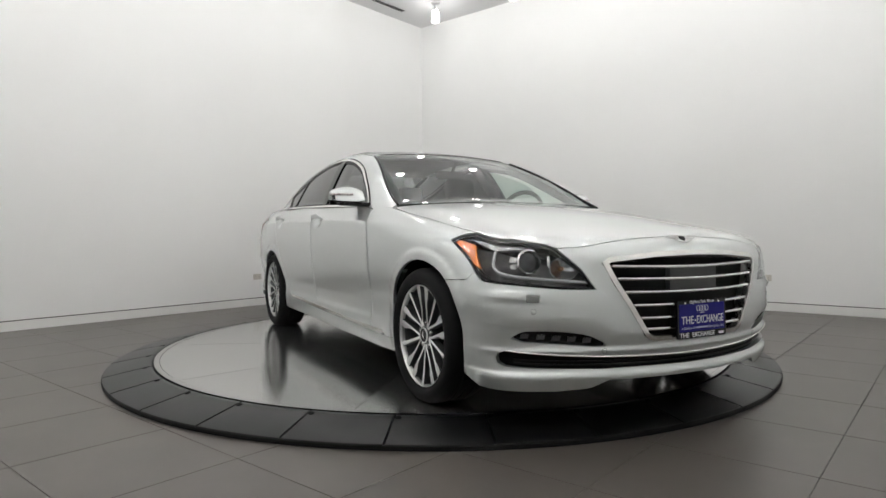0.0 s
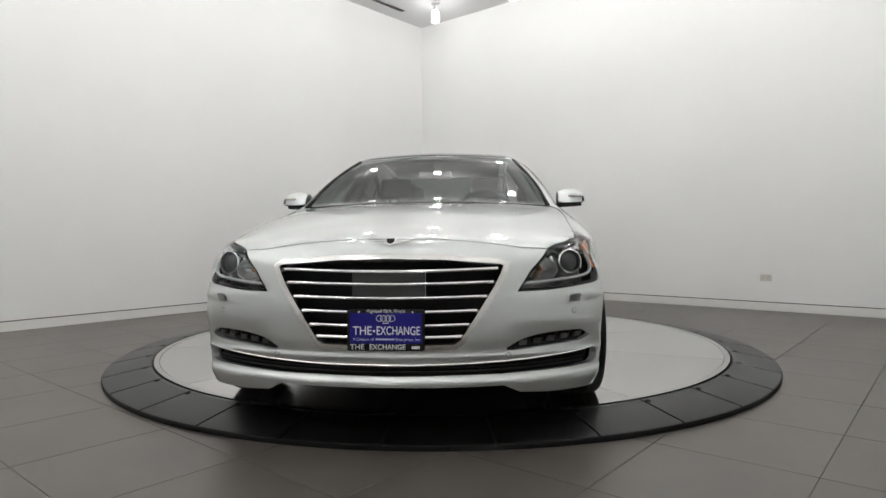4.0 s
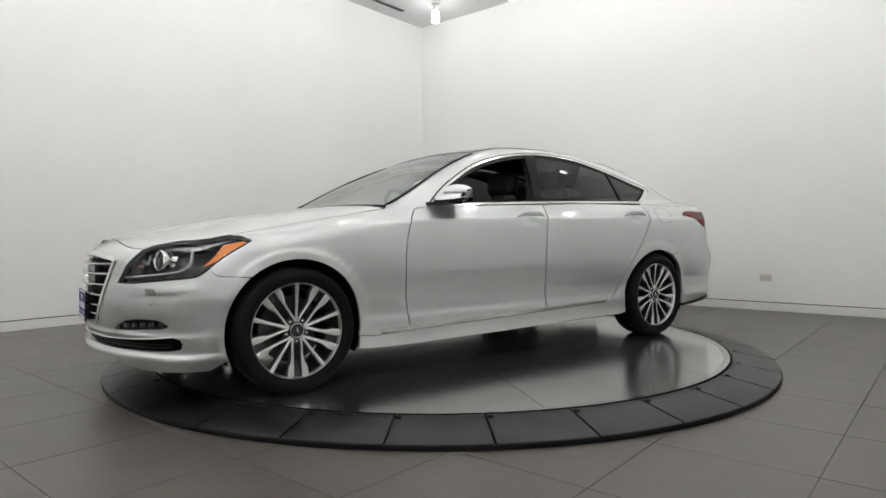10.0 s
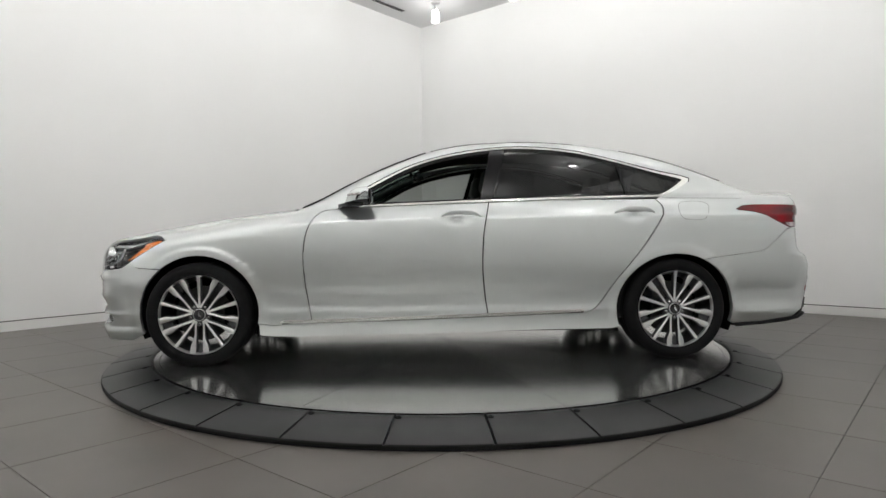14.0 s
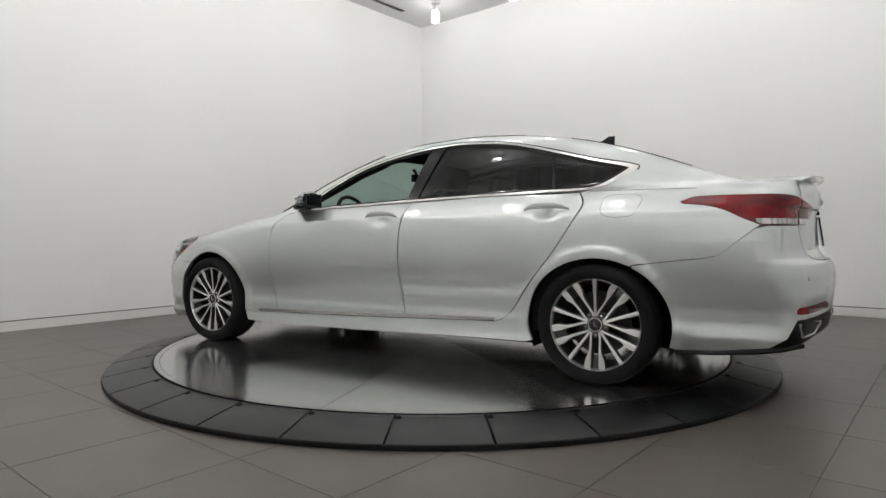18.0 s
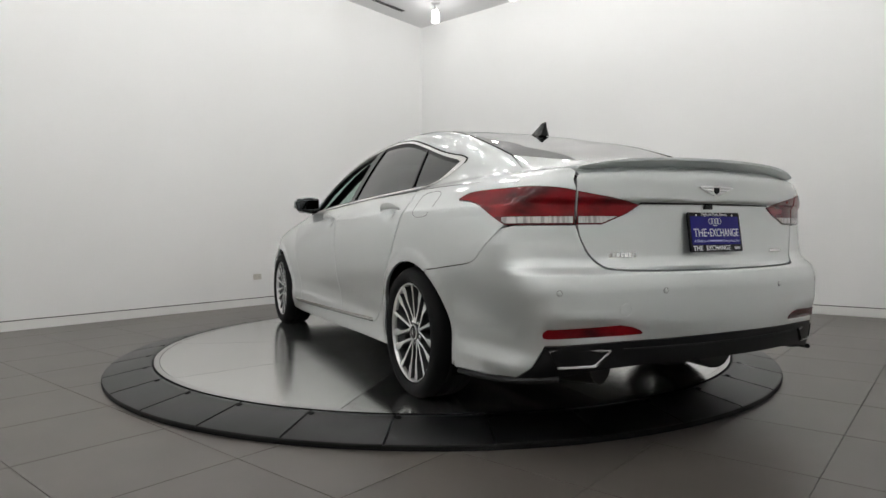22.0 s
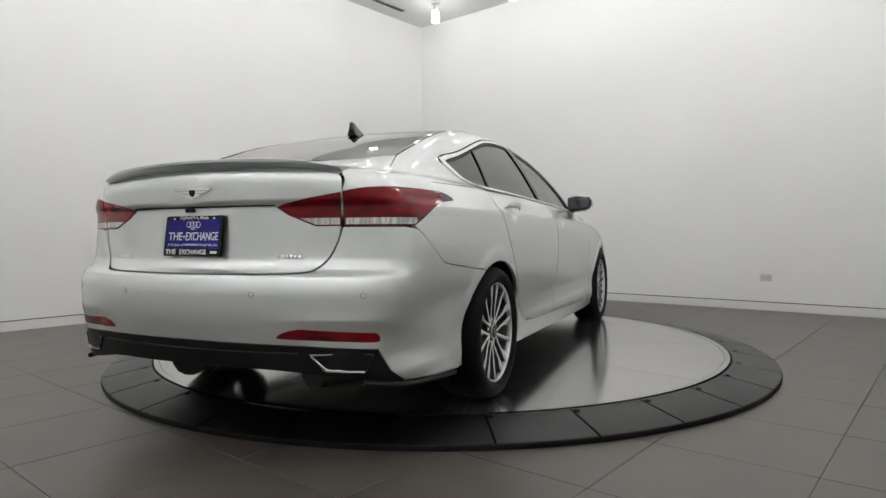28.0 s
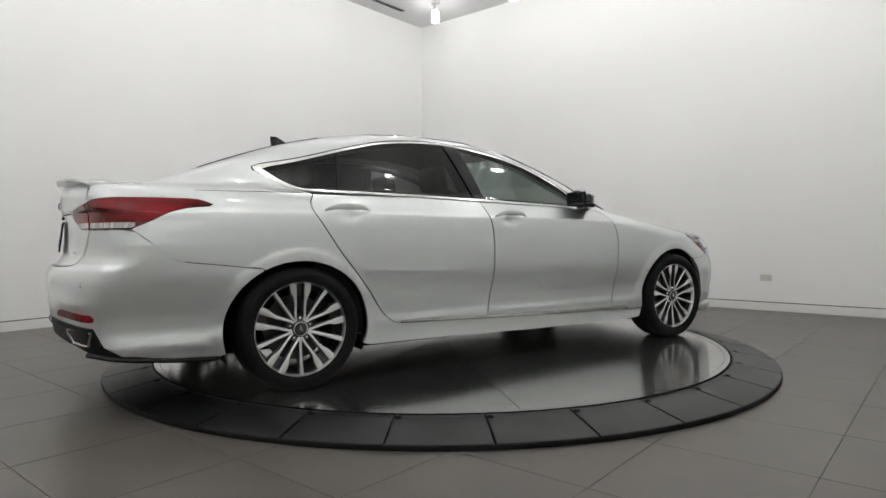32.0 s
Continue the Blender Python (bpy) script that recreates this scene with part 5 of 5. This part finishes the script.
# ---- dealer plates ----
def dealer_plate(m, w=.305, h=.163):
    pl = part("dealer_plate", placed(extruded([(-w / 2 + .006, -h / 2), (w / 2 - .006, -h / 2), (w / 2, -h / 2 + .006), (w / 2, h / 2 - .006), (w / 2 - .006, h / 2), (-w / 2 + .006, h / 2), (-w / 2, h / 2 - .006), (-w / 2, -h / 2 + .006)], .008, .002), m), GLOSS_BLACK, root, "black frame round a blue dealer plate")
    part("plate_panel", placed(box_bm(-w / 2 + .012, w / 2 - .012, -h / 2 + .030, h / 2 - .016, .006, .0088), m), PLATE_BLUE, pl, "blue panel")
    up = m @ Matrix.Translation((0, 0, .0092))
    for text, size, x, y, wide, bold in (("THE", .047, -.0915, -.004, .074, .0002), ("EXCHANGE", .047, .048, -.004, .168, .0002),
                                         ("THE", .028, -.1120, -h / 2 + .0150, .056, .0003), ("EXCHANGE", .028, .006, -h / 2 + .0150, .140, .0003)):
        lettering(text, size, up @ Matrix.Translation((x, y, -.0005 if size < .03 else 0)), PLATE_WHITE, pl, bold=bold, wide=wide)
    lettering("Highland Park, Illinois", .0185, up @ Matrix.Translation((0, h / 2 - .0085, -.0005)), PLATE_WHITE, pl, wide=.15)
    lettering("A Division of", .0165, up @ Matrix.Translation((-.088, -.0365, 0)), PRINT_BLUE, pl, wide=.084)
    part("small_print", placed(box_bm(-.040, .034, -.0395, -.0325, 0, .0008), up), PRINT_BLUE, pl, "pale blue small print")
    lettering("Enterprises, Inc.", .0165, up @ Matrix.Translation((.087, -.0365, 0)), PRINT_BLUE, pl, wide=.096)
    for k in range(4):
        part("logo_shape", lathe([(.0105, 0), (.0125, 0), (.0125, .0008), (.0105, .0008)], 20, up @ Matrix.Translation(((k - 1.5) * .0165, .045, 0)), True), PLATE_WHITE, pl)
    part("logo_shape", placed(box_bm(-.012, .012, .0255, .0285, 0, .0008), up), PLATE_WHITE, pl)
    part("logo_shape", placed(box_bm(w / 2 - .052, w / 2 - .020, -h / 2 + .010, -h / 2 + .020, -.0005, .0004, bevel=.003), up), PLATE_WHITE, pl)
    part("logo_shape", placed(box_bm(-.004, .004, -.004, .004, 0, .0008), up @ pose(-.0455, -.004, 0, 0, 0, 45)), PLATE_WHITE, pl)
    for x in (-.105, .105):
        part("screw", lathe([(.0, 0), (.005, 0), (.004, .002), (.0, .0025)], 10, up @ Matrix.Translation((x, h / 2 - .012, -.001))), SATIN, pl)


dealer_plate(facing((2.366, -.004, .437), (1, 0, .03)))
p, n = rear_point(0, .806)
dealer_plate(facing((p.x - .010, .002, .806), (-1, 0, .14)))

# ---- cabin ----
def seat(x, y, w=.50):
    st = part("seat", placed(box_bm(-.26, .26, -w / 2, w / 2, -.08, .10, bevel=.05, seg=3), pose(x, y, .44, 0, -8)), LEATHER, root, "black leather seat")
    part("backrest", smooth_bm(placed(box_bm(-.075, .075, -w / 2, w / 2, 0, .62, bevel=.06, seg=3), pose(x - .25, y, .46, 0, -18))), LEATHER, st)
    part("headrest", smooth_bm(placed(box_bm(-.05, .05, -.13, .13, 0, .17, bevel=.045, seg=3), pose(x - .47, y, 1.10, 0, -10))), LEATHER, st)
    for k in (-.05, .05):
        part("headrest_post", tube([(x - .42, y + k, 1.0), (x - .465, y + k, 1.13)], .006, 6), CABIN, st)


for y in (.37, -.37):
    seat(.12, y)
    seat(-.85, y, .54)
part("seat_bench", smooth_bm(box_bm(-1.10, -.60, -.16, .16, .36, .54, bevel=.05, seg=3)), LEATHER, root)
part("parcel_shelf", box_bm(-1.95, -1.30, -.62, .62, .98, 1.01, bevel=.01), CABIN, root)
dash = part("dashboard", loft([[(x, y * k, z) for x, z in ((.98, .80), (.93, .935), (.84, .965), (.72, .965), (.64, .93), (.66, .72), (.80, .60))] for y, k in ((-.76, 1), (-.4, 1), (0, 1), (.4, 1), (.76, 1))]), CABIN, root, "black dashboard")
part("instrument_hood", smooth_bm(box_bm(.60, .78, .22, .54, .94, 1.00, bevel=.025, seg=3)), CABIN, dash)
part("console", box_bm(-.35, .70, -.13, .13, .30, .62, bevel=.03), CABIN, root)
wheel_m = pose(.52, .37, .93, 0, -68)
sw = part("steering_wheel", lathe([(.185 + .015 * math.cos(a), .015 * math.sin(a)) for a in np.linspace(0, 2 * math.pi, 10, endpoint=False)], 40, wheel_m, True), LEATHER, root, "black steering wheel")
part("wheel_hub", placed(smooth_bm(box_bm(-.06, .06, -.075, .075, -.03, .012, bevel=.02)), wheel_m), CABIN, sw)
for a in (0, 90, 180):
    part("wheel_spoke", placed(box_bm(.05, .18, -.016, .016, -.012, .004, bevel=.004), wheel_m @ pose(0, 0, 0, 0, 0, a + 90)), CABIN, sw)
part("column", tube([(.54, .37, .92), (.75, .37, .84)], .04, 10), CABIN, sw)
part("headliner", mesh_of("headliner", *(lambda a: (a[0], [f[::-1] for f in a[1]]))(skin_arrays(TOP, [TOP.uv(v) for v in at3(whole([(.12, 0, None), (.12, .5, None), (-.6, .5, None), (-1.26, .48, None), (-1.30, 0, None)]))], [], -.03, .15, 0, car_f)[:2]), HEADLINER, smooth=True), None, root)
for s in (1, -1):
    part("door_card", box_bm(-1.40, .85, s * .79 - .03, s * .79 + .03, .25, .965, bevel=.015), CABIN, root, "black door lining")
    pts = [on_skin(v, s) for v in [(.86, .72, None), (.6, .655, None), (.30, .60, None), (.10, .56, None)]]
    part("pillar_cover", tube([p - n * .05 for p, n in pts], .028, 8), CABIN, root)
    part("pillar_cover", tube([(-.30, s * .77, .95), (-.37, s * .68, 1.18), (-.42, s * .57, 1.36)], .04, 8), CABIN, root)
part("rear_view_mirror", smooth_bm(box_bm(.14, .17, -.12, .12, 1.215, 1.275, bevel=.012)), GLOSS_BLACK, root, "black inside mirror")
part("mirror_stalk", tube([(.17, 0, 1.25), (.22, 0, 1.325)], .012, 8), GLOSS_BLACK, root)
part("windshield_sticker", mesh_of("windshield_sticker", *skin_arrays(TOP, [(.20, .44), (.20, .52), (.165, .515), (.165, .435)], [], -.006, .05, 0, car_f)[:2], PLASTIC_WHITE), None, root, "small white sticker")


def motions():
    rows = [(float(t), pose(0, 0, 0, 0, 0, a)) for t, a in enumerate(TURN)]
    walk(plate, rows)
    walk(car, [(t, m @ Matrix.Translation((CAR_X, CAR_Y, PLATE_Z))) for t, m in rows])


# ---- floor tiles ----
tile_bm = box_bm(.0018, .5982, .0018, .5982, -.012, 0, bevel=.0012, seg=1)
tile_mesh = bpy.data.meshes.new("tile")
tile_bm.to_mesh(tile_mesh)
tile_mesh.materials.append(TILE)
ia0, ia1 = math.floor((A0 - 2.71) / .6), math.ceil((A1 - 2.71) / .6)
ic0, ic1 = math.floor((C0 - .06) / .6), math.ceil((C1 - .06) / .6)
for i in range(ia0, ia1):
    for j in range(ic0, ic1):
        x, y = 2.71 + .6 * i, .06 + .6 * j
        t = part("tile", tile_mesh, None, floor)
        t.matrix_local = pose(x, y, 0)

motions()
